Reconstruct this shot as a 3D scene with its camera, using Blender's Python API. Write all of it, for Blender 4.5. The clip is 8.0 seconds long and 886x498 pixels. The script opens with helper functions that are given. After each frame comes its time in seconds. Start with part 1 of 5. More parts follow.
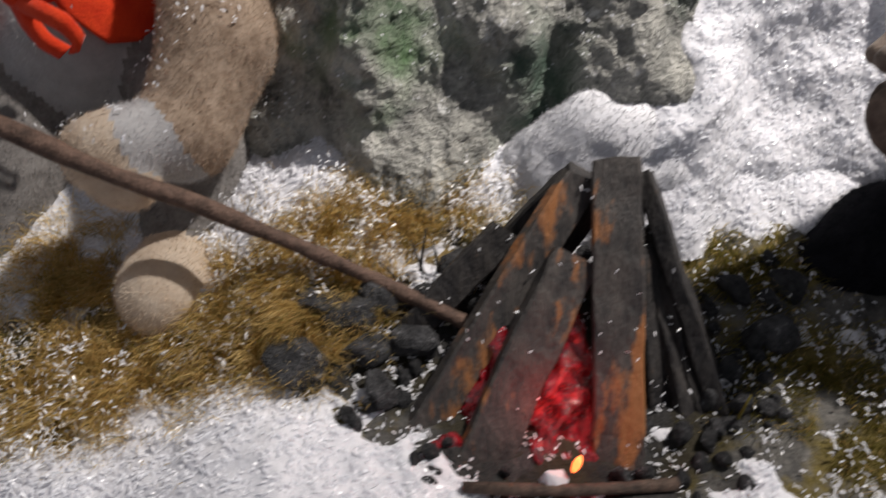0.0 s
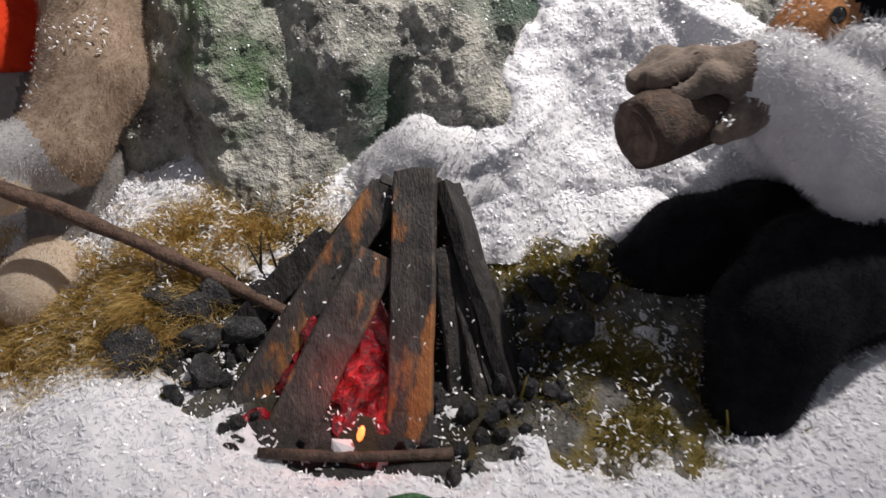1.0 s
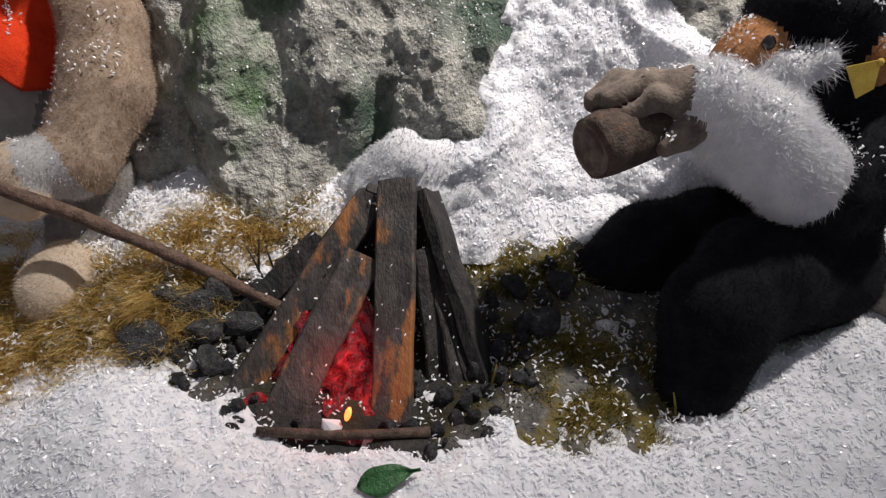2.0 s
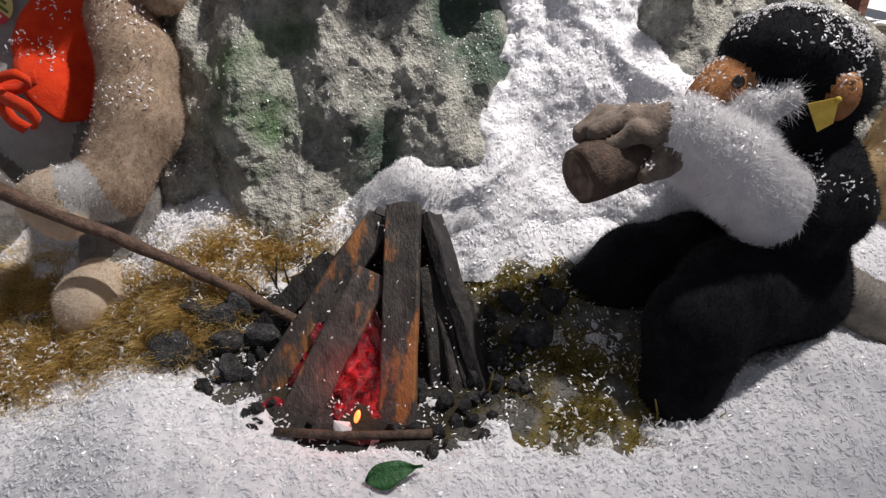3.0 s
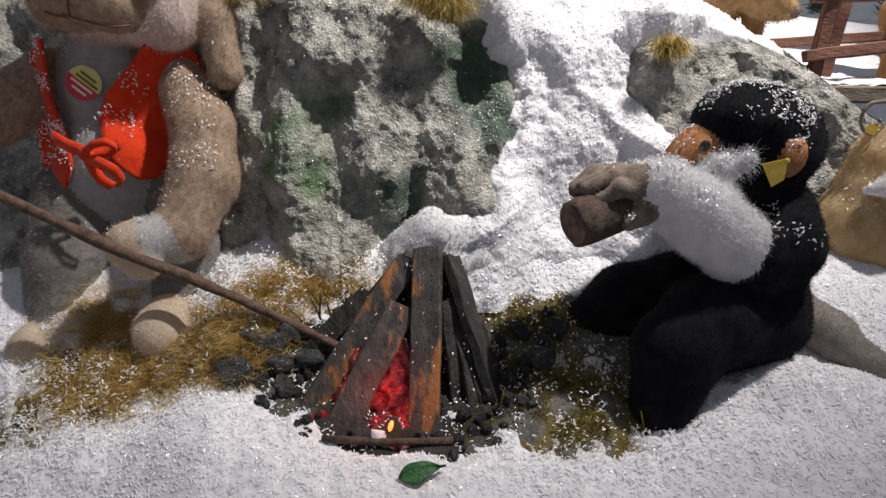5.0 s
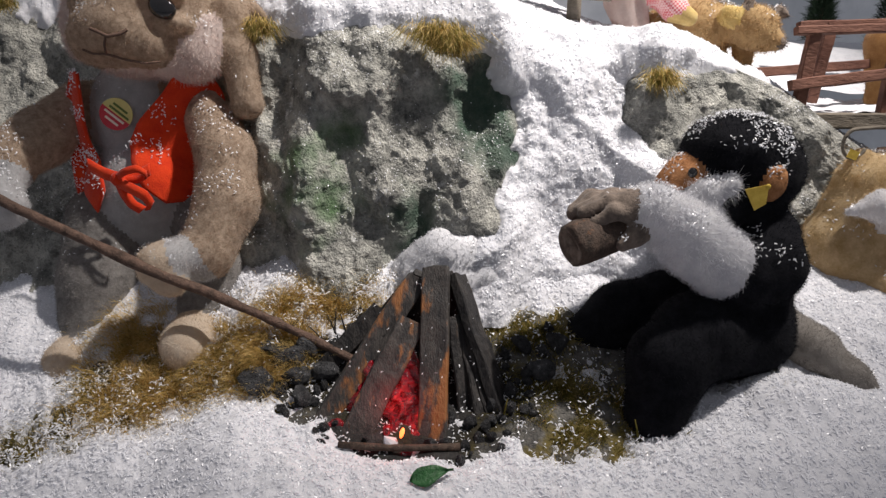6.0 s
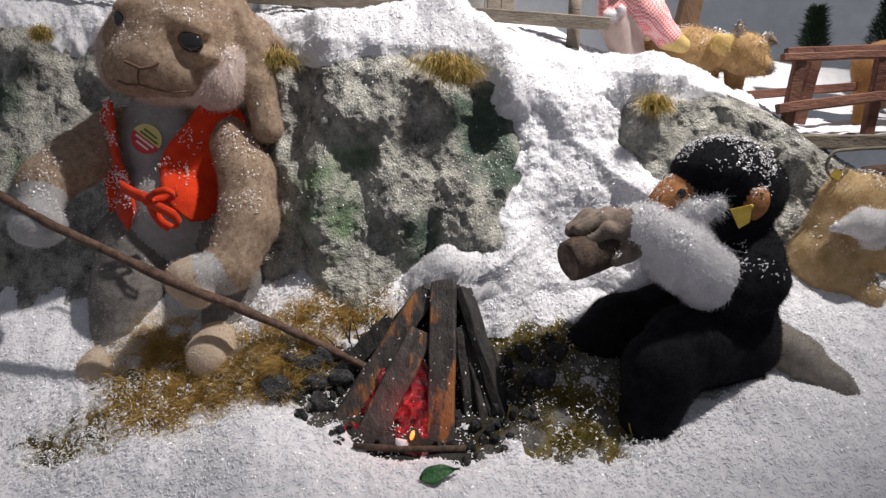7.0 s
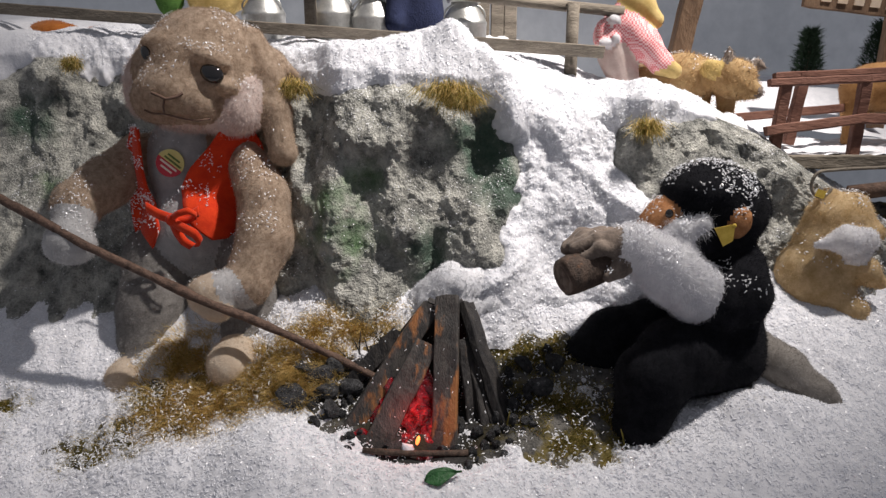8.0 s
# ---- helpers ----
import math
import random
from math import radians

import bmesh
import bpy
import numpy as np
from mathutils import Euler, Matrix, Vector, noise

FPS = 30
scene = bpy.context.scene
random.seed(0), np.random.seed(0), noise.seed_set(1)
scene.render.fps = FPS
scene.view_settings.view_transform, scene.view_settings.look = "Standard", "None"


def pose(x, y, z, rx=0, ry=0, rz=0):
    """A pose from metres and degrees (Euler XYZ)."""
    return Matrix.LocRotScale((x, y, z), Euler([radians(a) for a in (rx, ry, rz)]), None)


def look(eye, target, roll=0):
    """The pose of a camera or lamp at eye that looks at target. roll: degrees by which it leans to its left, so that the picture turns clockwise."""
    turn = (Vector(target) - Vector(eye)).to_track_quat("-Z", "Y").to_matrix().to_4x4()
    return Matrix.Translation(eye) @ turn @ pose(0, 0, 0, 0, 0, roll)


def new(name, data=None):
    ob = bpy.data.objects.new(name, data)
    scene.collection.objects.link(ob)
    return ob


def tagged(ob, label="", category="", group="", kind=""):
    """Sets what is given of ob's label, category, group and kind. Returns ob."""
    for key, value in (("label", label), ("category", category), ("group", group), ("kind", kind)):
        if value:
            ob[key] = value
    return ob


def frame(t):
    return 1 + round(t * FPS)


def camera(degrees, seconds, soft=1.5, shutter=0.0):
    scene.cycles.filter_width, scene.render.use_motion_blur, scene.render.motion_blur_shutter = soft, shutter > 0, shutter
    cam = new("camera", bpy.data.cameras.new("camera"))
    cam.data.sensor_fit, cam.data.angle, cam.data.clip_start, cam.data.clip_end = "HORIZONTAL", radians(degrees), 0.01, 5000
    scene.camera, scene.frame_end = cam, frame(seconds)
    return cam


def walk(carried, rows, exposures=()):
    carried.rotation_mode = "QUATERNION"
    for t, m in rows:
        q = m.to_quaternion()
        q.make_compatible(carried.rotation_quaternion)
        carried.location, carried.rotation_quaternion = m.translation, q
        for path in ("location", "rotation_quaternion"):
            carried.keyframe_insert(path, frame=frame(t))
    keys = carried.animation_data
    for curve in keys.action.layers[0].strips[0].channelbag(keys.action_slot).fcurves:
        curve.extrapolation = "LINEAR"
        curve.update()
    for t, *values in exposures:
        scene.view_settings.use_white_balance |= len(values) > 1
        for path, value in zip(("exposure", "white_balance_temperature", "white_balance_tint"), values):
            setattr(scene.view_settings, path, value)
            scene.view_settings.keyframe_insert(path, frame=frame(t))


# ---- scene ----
cam = camera(66.0, 8.0, soft=1.4, shutter=0.4)
PATH = [
    (0, (-0.114, -0.337, 0.305), (0.049, 1.44, -0.597), 2.0),
    (0.5, (-0.011, -0.359, 0.338), (0.058, 1.451, -0.509), 1.2),
    (1, (0.024, -0.418, 0.308), (0.16, 1.415, -0.481), 1.9),
    (1.5, (0.035, -0.451, 0.318), (0.181, 1.381, -0.472), 1.8),
    (3, (0.036, -0.529, 0.346), (0.159, 1.336, -0.365), 1.8),
    (3.5, (0.035, -0.559, 0.354), (0.148, 1.317, -0.328), 1.7),
    (4, (0.033, -0.588, 0.365), (0.133, 1.298, -0.293), 1.6),
    (4.5, (0.029, -0.615, 0.381), (0.115, 1.277, -0.262), 1.2),
    (6, (0.023, -0.694, 0.417), (0.08, 1.219, -0.166), 0.7),
    (6.5, (0.02, -0.722, 0.43), (0.067, 1.195, -0.137), 0.5),
    (7, (0.023, -0.752, 0.44), (0.055, 1.17, -0.111), 0.4),
    (7.5, (0.028, -0.779, 0.45), (0.044, 1.149, -0.083), 0.2),
    (8, (0.032, -0.808, 0.463), (0.032, 1.123, -0.054), 0.0),
]
walk(cam, [(t, look(eye, target, roll)) for t, eye, target, roll in PATH])

# ---- light ----
world = bpy.data.worlds.new("world")
scene.world = world
world.use_nodes = True
world.node_tree.nodes["Background"].inputs[0].default_value = (0.86, 0.87, 0.97, 1)
world.node_tree.nodes["Background"].inputs[1].default_value = 0.22
key = new("display_spot", bpy.data.lights.new("display_spot", "SPOT"))
key.data.energy, key.data.color, key.data.shadow_soft_size = 440.0, (1.0, 0.925, 0.865), 0.035
key.data.spot_size, key.data.spot_blend = radians(54), 1.0
key.matrix_world = look((1.08, -0.02, 2.30), (0.17, 0.63, 0.47))


# ---- noise and mesh tools ----
def hashed(ix, iy, iz, seed):
    h = (ix.astype(np.int64) * 374761393 + iy.astype(np.int64) * 668265263 + iz.astype(np.int64) * 2147483647 + seed * 974634777) & 0xFFFFFFFF
    h = ((h ^ (h >> 13)) * 1274126177) & 0xFFFFFFFF
    return ((h ^ (h >> 16)) & 0xFFFF) / 65535.0


def vnoise(x, y, z, seed=0):
    """Smooth noise from -1 to 1 on arrays."""
    x, y, z = np.broadcast_arrays(np.asarray(x, float), np.asarray(y, float), np.asarray(z, float))
    fx, fy, fz = np.floor(x), np.floor(y), np.floor(z)
    tx, ty, tz = x - fx, y - fy, z - fz
    sx, sy, sz = (t * t * (3 - 2 * t) for t in (tx, ty, tz))
    out = 0
    for a in (0, 1):
        for b in (0, 1):
            for c in (0, 1):
                w = (sx if a else 1 - sx) * (sy if b else 1 - sy) * (sz if c else 1 - sz)
                out = out + w * hashed(fx + a, fy + b, fz + c, seed)
    return out * 2 - 1


def fbm(x, y, z, size, octaves=4, seed=0, gain=0.5):
    out, amp = 0, 1.0
    for k in range(octaves):
        f = 2.0**k / size
        out = out + amp * vnoise(np.asarray(x) * f, np.asarray(y) * f, np.asarray(z) * f, seed + k)
        amp *= gain
    return out


def ss(a, b, x):
    t = np.clip((np.asarray(x, float) - a) / (b - a), 0, 1)
    return t * t * (3 - 2 * t)


def mesh_of(name, verts, faces, mats, index=None, smooth=True, normals=None):
    me = bpy.data.meshes.new(name)
    me.from_pydata([tuple(v) for v in np.asarray(verts).tolist()], [], np.asarray(faces).tolist() if not isinstance(faces, list) else faces)
    for m in mats:
        me.materials.append(m)
    if index is not None:
        me.polygons.foreach_set("material_index", np.asarray(index, np.int32))
    me.polygons.foreach_set("use_smooth", np.full(len(me.polygons), smooth))
    if normals is not None:
        me.normals_split_custom_set_from_vertices(np.asarray(normals).tolist())
    me.update()
    return me


def part(name, bm, material, parent=None, label="", smooth=False):
    """Links a bmesh or a mesh as one object under a thing or a part."""
    if isinstance(bm, bmesh.types.BMesh):
        me = bpy.data.meshes.new(name)
        for f in bm.faces:
            f.smooth = smooth
        bm.to_mesh(me)
        bm.free()
        me.materials.append(material)
    else:
        me = bm
    ob = new(name, me)
    if parent is not None:
        ob.parent = parent
    if label:
        ob["label"] = label
    return ob


def thing(name, place=(0, 0, 0), **tags):
    return tagged(new(name), **tags) if place == (0, 0, 0) else tagged(placed(new(name), place), **tags)


def placed(ob, place):
    ob.location = place
    return ob


def grid_faces(nu, nv):
    i = np.arange(nu - 1)[:, None] * nv + np.arange(nv - 1)[None]
    i = i.ravel()
    return np.stack([i, i + nv, i + nv + 1, i + 1], 1)


def surface_nets(f, lo, step):
    """Verts and quads of the zero surface of a sampled field (negative inside)."""
    nx, ny, nz = f.shape
    corner = [(a, b, c) for a in (0, 1) for b in (0, 1) for c in (0, 1)]
    sub = {k: f[k[0] : nx - 1 + k[0], k[1] : ny - 1 + k[1], k[2] : nz - 1 + k[2]] for k in corner}
    inside = sum((sub[k] < 0).astype(int) for k in corner)
    cells = np.argwhere((inside > 0) & (inside < 8))
    at = tuple(cells.T)
    total, count = np.zeros((len(cells), 3)), np.zeros(len(cells))
    for p in corner:
        for ax in range(3):
            if p[ax] == 0:
                q = tuple(1 if k == ax else p[k] for k in range(3))
                a, b = sub[p][at], sub[q][at]
                hit = (a < 0) != (b < 0)
                t = np.where(hit, a / np.where(hit, a - b, 1), 0)
                pos = np.array(p, float)[None] + np.eye(3)[ax][None] * t[:, None]
                total += pos * hit[:, None]
                count += hit
    verts = (cells + total / count[:, None]) * step + np.array(lo)
    number = np.full((nx - 1, ny - 1, nz - 1), -1)
    number[at] = np.arange(len(cells))
    quads = []
    for ax in range(3):
        u, v = (ax + 1) % 3, (ax + 2) % 3
        a = [slice(1, n - 1) for n in f.shape]
        b = list(a)
        a[ax], b[ax] = slice(0, f.shape[ax] - 1), slice(1, f.shape[ax])
        fa, fb = f[tuple(a)], f[tuple(b)]
        edges = np.argwhere((fa < 0) != (fb < 0))
        flip = (fa < 0)[tuple(edges.T)]
        base = edges.copy()
        base[:, u] += 1
        base[:, v] += 1
        def cell(du, dv):
            c = base.copy()
            c[:, u] += du
            c[:, v] += dv
            return number[tuple(c.T)]
        q = np.stack([cell(-1, -1), cell(0, -1), cell(0, 0), cell(-1, 0)], 1)
        q[~flip] = q[~flip][:, ::-1]
        quads.append(q)
    return verts, np.concatenate(quads)


class Blob:
    """A soft body of ellipsoids and tapered limbs that melt into one another, each with a material of its own."""

    def __init__(self, melt=0.012):
        self.prims, self.melt = [], melt

    def ball(self, c, r, m=0, rot=(0, 0, 0), melt=None):
        turn = np.array(Euler([radians(a) for a in rot]).to_matrix())
        self.prims.append(("e", np.array(c, float), np.array(r if hasattr(r, "__len__") else (r, r, r), float), turn, m, melt or self.melt))
        return self

    def limb(self, pts, radii, m=0, melt=None):
        for a, b, ra, rb in zip(pts, pts[1:], radii, radii[1:]):
            self.prims.append(("c", np.array(a, float), np.array(b, float), (ra, rb), m, melt or self.melt))
        return self

    def one(self, pr, p):
        if pr[0] == "e":
            q = (p - pr[1]) @ pr[3]
            k0 = np.linalg.norm(q / pr[2], axis=-1)
            k1 = np.linalg.norm(q / pr[2] ** 2, axis=-1)
            return k0 * (k0 - 1) / np.maximum(k1, 1e-9)
        a, b, (ra, rb) = pr[1], pr[2], pr[3]
        ab = b - a
        t = np.clip((p - a) @ ab / (ab @ ab), 0, 1)
        return np.linalg.norm(p - a - t[..., None] * ab, axis=-1) - (ra + (rb - ra) * t)

    def field(self, p):
        d = None
        for pr in self.prims:
            e, k = self.one(pr, p), pr[-1]
            if d is None:
                d = e
            else:
                h = np.clip(0.5 + 0.5 * (d - e) / k, 0, 1)
                d = d + (e - d) * h - k * h * (1 - h)
        return d

    def owner(self, p):
        return np.array([pr[4] for pr in self.prims])[np.argmin(np.stack([self.one(pr, p) for pr in self.prims]), 0)]

    def normal(self, p):
        e = 5e-4
        n = np.stack([self.field(p + e * d) - self.field(p - e * d) for d in np.eye(3)], -1)
        return n / np.maximum(np.linalg.norm(n, axis=-1, keepdims=True), 1e-9)

    def mesh(self, name, mats, step=0.005, fur=(), rough=0.0015, extra=()):
        """fur: for each material, (strands per square metre, length, width, droop)."""
        los, his = [], []
        for pr in self.prims:
            if pr[0] == "e":
                r = pr[2].max()
                los.append(pr[1] - r), his.append(pr[1] + r)
            else:
                for c, r in zip(pr[1:3], pr[3]):
                    los.append(c - r), his.append(c + r)
        lo, hi = np.min(los, 0) - 4 * step, np.max(his, 0) + 4 * step
        n = np.ceil((hi - lo) / step).astype(int) + 1
        g = np.stack(np.meshgrid(*[lo[k] + step * np.arange(n[k]) for k in range(3)], indexing="ij"), -1)
        f = self.field(g) + rough * fbm(g[..., 0], g[..., 1], g[..., 2], 0.022, 2, 5)
        v, q = surface_nets(f, lo, step)
        normals = self.normal(v)
        index = self.owner(v[q].mean(1))
        faces, verts = q.tolist(), [v]
        norm, idx = [normals], [index]
        if fur:
            rng = np.random.default_rng(len(name))
            tri = np.concatenate([q[:, [0, 1, 2]], q[:, [0, 2, 3]]])
            tm = np.concatenate([index, index])
            area = np.linalg.norm(np.cross(v[tri[:, 1]] - v[tri[:, 0]], v[tri[:, 2]] - v[tri[:, 0]]), axis=1) / 2
            base = len(v)
            for m, (dens, length, width, droop) in enumerate(fur):
                pick = np.where(tm == m)[0]
                if not len(pick) or not dens:
                    continue
                count = int(dens * area[pick].sum())
                t = rng.choice(pick, count, p=area[pick] / area[pick].sum())
                w = rng.dirichlet((1, 1, 1), count)
                p = (v[tri[t]] * w[..., None]).sum(1)
                nn = (normals[tri[t]] * w[..., None]).sum(1)
                p0, way = p - nn * 0.001, nn + rng.normal(0, 0.33, (count, 3)) + np.array([0, 0, -droop])
                clump = np.stack([fbm(p[:, 0], p[:, 1], p[:, 2], 0.013, 2, s) for s in (11, 21, 31)], 1)
                way = way + 0.7 * clump
                way /= np.linalg.norm(way, axis=1, keepdims=True)
                L = length * rng.uniform(0.5, 1.15, count)[:, None]
                side = np.cross(way, rng.normal(0, 1, (count, 3)))
                side *= width / np.linalg.norm(side, axis=1, keepdims=True)
                tv = np.stack([p0 - side, p0 + side, p0 + way * L], 1).reshape(-1, 3)
                verts.append(tv)
                soft = np.cross(side, way)
                norm.append(np.repeat(soft / np.linalg.norm(soft, axis=1, keepdims=True), 3, 0))
                faces += (base + np.arange(count * 3).reshape(-1, 3)).tolist()
                idx.append(np.full(count, m))
                base += count * 3
        base = sum(len(x) for x in verts)
        for ev, ef, en, m in extra:
            verts.append(ev), norm.append(en), idx.append(np.full(len(ef), m))
            faces += (np.asarray(ef) + base).tolist()
            base += len(ev)
        return mesh_of(name, np.concatenate(verts), faces, mats, np.concatenate(idx), True, np.concatenate(norm))


def bead(c, r, rot=(0, 0, 0), m=0, n=16):
    """A fine ellipsoid to be added to a soft body's mesh: eyes and noses."""
    a, b = np.meshgrid(np.linspace(0, 2 * np.pi, 2 * n + 1), np.linspace(0.02, np.pi - 0.02, n), indexing="ij")
    u = np.stack([np.sin(b) * np.cos(a), np.sin(b) * np.sin(a), np.cos(b)], -1).reshape(-1, 3)
    turn = np.array(Euler([radians(k) for k in rot]).to_matrix())
    nrm = (u / np.array(r)) @ turn.T
    return (u * np.array(r)) @ turn.T + np.array(c), grid_faces(2 * n + 1, n)[:, ::-1], nrm / np.linalg.norm(nrm, axis=1, keepdims=True), m


def stitch(blob, line, r, m, near, out=0.001, sides=6):
    """A stitched seam along x, z points on the front of a soft body."""
    line = np.array(line, float)
    s = np.linspace(0, len(line) - 1, 8 * len(line))
    x, z = (np.interp(s, np.arange(len(line)), line[:, k]) for k in (0, 1))
    for q in (x, z):
        for _ in range(4):
            q[1:-1] = (q[:-2] + 2 * q[1:-1] + q[2:]) / 4
    y = np.full(len(x), near)
    for _ in range(60):
        y = y + np.maximum(blob.field(np.stack([x, y, z], 1)) - out, 0) * 0.8
    p = np.stack([x, y, z], 1)
    d = np.gradient(p, axis=0)
    d /= np.linalg.norm(d, axis=1, keepdims=True)
    u = np.cross(d, (0, 1, 0))
    u /= np.linalg.norm(u, axis=1, keepdims=True)
    w = np.cross(d, u)
    a = np.arange(sides + 1) * 2 * np.pi / sides
    n = np.cos(a)[None, :, None] * u[:, None] + np.sin(a)[None, :, None] * w[:, None]
    return (p[:, None] + r * n).reshape(-1, 3), grid_faces(len(p), sides + 1)[:, ::-1], n.reshape(-1, 3), m


def tube(name, pts, radii, mat, parent=None, sides=10, rough=0.0, seed=0, label="", caps=True):
    """A round bar along points, with knots and unevenness."""
    pts, radii = np.array(pts, float), np.array(radii, float)
    rings = []
    for i, p in enumerate(pts):
        d = pts[min(i + 1, len(pts) - 1)] - pts[max(i - 1, 0)]
        d /= np.linalg.norm(d)
        u = np.cross(d, (0.31, 0.2, 0.93))
        u /= np.linalg.norm(u)
        w = np.cross(d, u)
        a = np.arange(sides) * 2 * np.pi / sides
        ring = p + radii[i] * (np.cos(a)[:, None] * u + np.sin(a)[:, None] * w)
        if rough:
            ring += rough * fbm(ring[:, 0], ring[:, 1], ring[:, 2], 0.02, 3, seed)[:, None] * (ring - p) / radii[i]
        rings.append(ring)
    v = np.concatenate(rings)
    faces = []
    for i in range(len(pts) - 1):
        for k in range(sides):
            j = (k + 1) % sides
            faces.append((i * sides + k, i * sides + j, (i + 1) * sides + j, (i + 1) * sides + k))
    if caps:
        faces += [tuple(range(sides))[::-1], tuple(range((len(pts) - 1) * sides, len(pts) * sides))]
    return part(name, mesh_of(name, v, faces, [mat]), None, parent, label)


def bar(name, a, b, width, thick, mat, parent=None, face=(0, -1, 0), rough=0.0012, seed=0, label="", cuts=10, bevel=0.0015):
    """A sawn board from a to b, its broad side to 'face', with worn edges and uneven grain."""
    a, b, face = Vector(a), Vector(b), Vector(face)
    d = (b - a)
    n = int(cuts)
    along = d.normalized()
    w = along.cross(face).normalized()
    f = w.cross(along).normalized()
    prof = []
    hw, ht = width / 2, thick / 2
    e = min(bevel, ht * 0.6, hw * 0.6)
    for x, y in ((-hw + e, -ht), (0, -ht), (hw - e, -ht), (hw, -ht + e), (hw, ht - e), (hw - e, ht), (0, ht), (-hw + e, ht), (-hw, ht - e), (-hw, -ht + e)):
        prof.append((x, y))
    k = len(prof)
    v = []
    for i in range(n + 1):
        s = i / n
        shrink = 0.94 if i in (0, n) else 1
        for x, y in prof:
            p = a + d * s + w * x * shrink + f * y * shrink
            o = rough * float(fbm(p.x, p.y, p.z, 0.03, 3, seed))
            end = rough * 2 * float(vnoise(x * 90, y * 90, seed, 3)) if i in (0, n) else 0
            v.append(p + f * o + w * o * 0.7 + along * end)
    faces = []
    for i in range(n):
        for j in range(k):
            faces.append((i * k + j, i * k + (j + 1) % k, (i + 1) * k + (j + 1) % k, (i + 1) * k + j))
    faces += [tuple(range(k))[::-1], tuple(range(n * k, n * k + k))]
    me = mesh_of(name, [tuple(p) for p in v], faces, [mat], smooth=False)
    bm = bmesh.new()
    bm.from_mesh(me)
    bmesh.ops.recalc_face_normals(bm, faces=bm.faces)
    bm.to_mesh(me)
    bm.free()
    return part(name, me, None, parent, label)


def lathe(name, prof, mat, parent=None, sides=28, label=""):
    """A turned body: (radius, height) from bottom to top."""
    v, faces = [], []
    for r, z in prof:
        for k in range(sides):
            a = 2 * math.pi * k / sides
            v.append((r * math.cos(a), r * math.sin(a), z))
    for i in range(len(prof) - 1):
        for k in range(sides):
            j = (k + 1) % sides
            faces.append((i * sides + k, i * sides + j, (i + 1) * sides + j, (i + 1) * sides + k))
    faces += [tuple(range(sides))[::-1], tuple(range((len(prof) - 1) * sides, len(prof) * sides))]
    return part(name, mesh_of(name, v, faces, [mat]), None, parent, label)


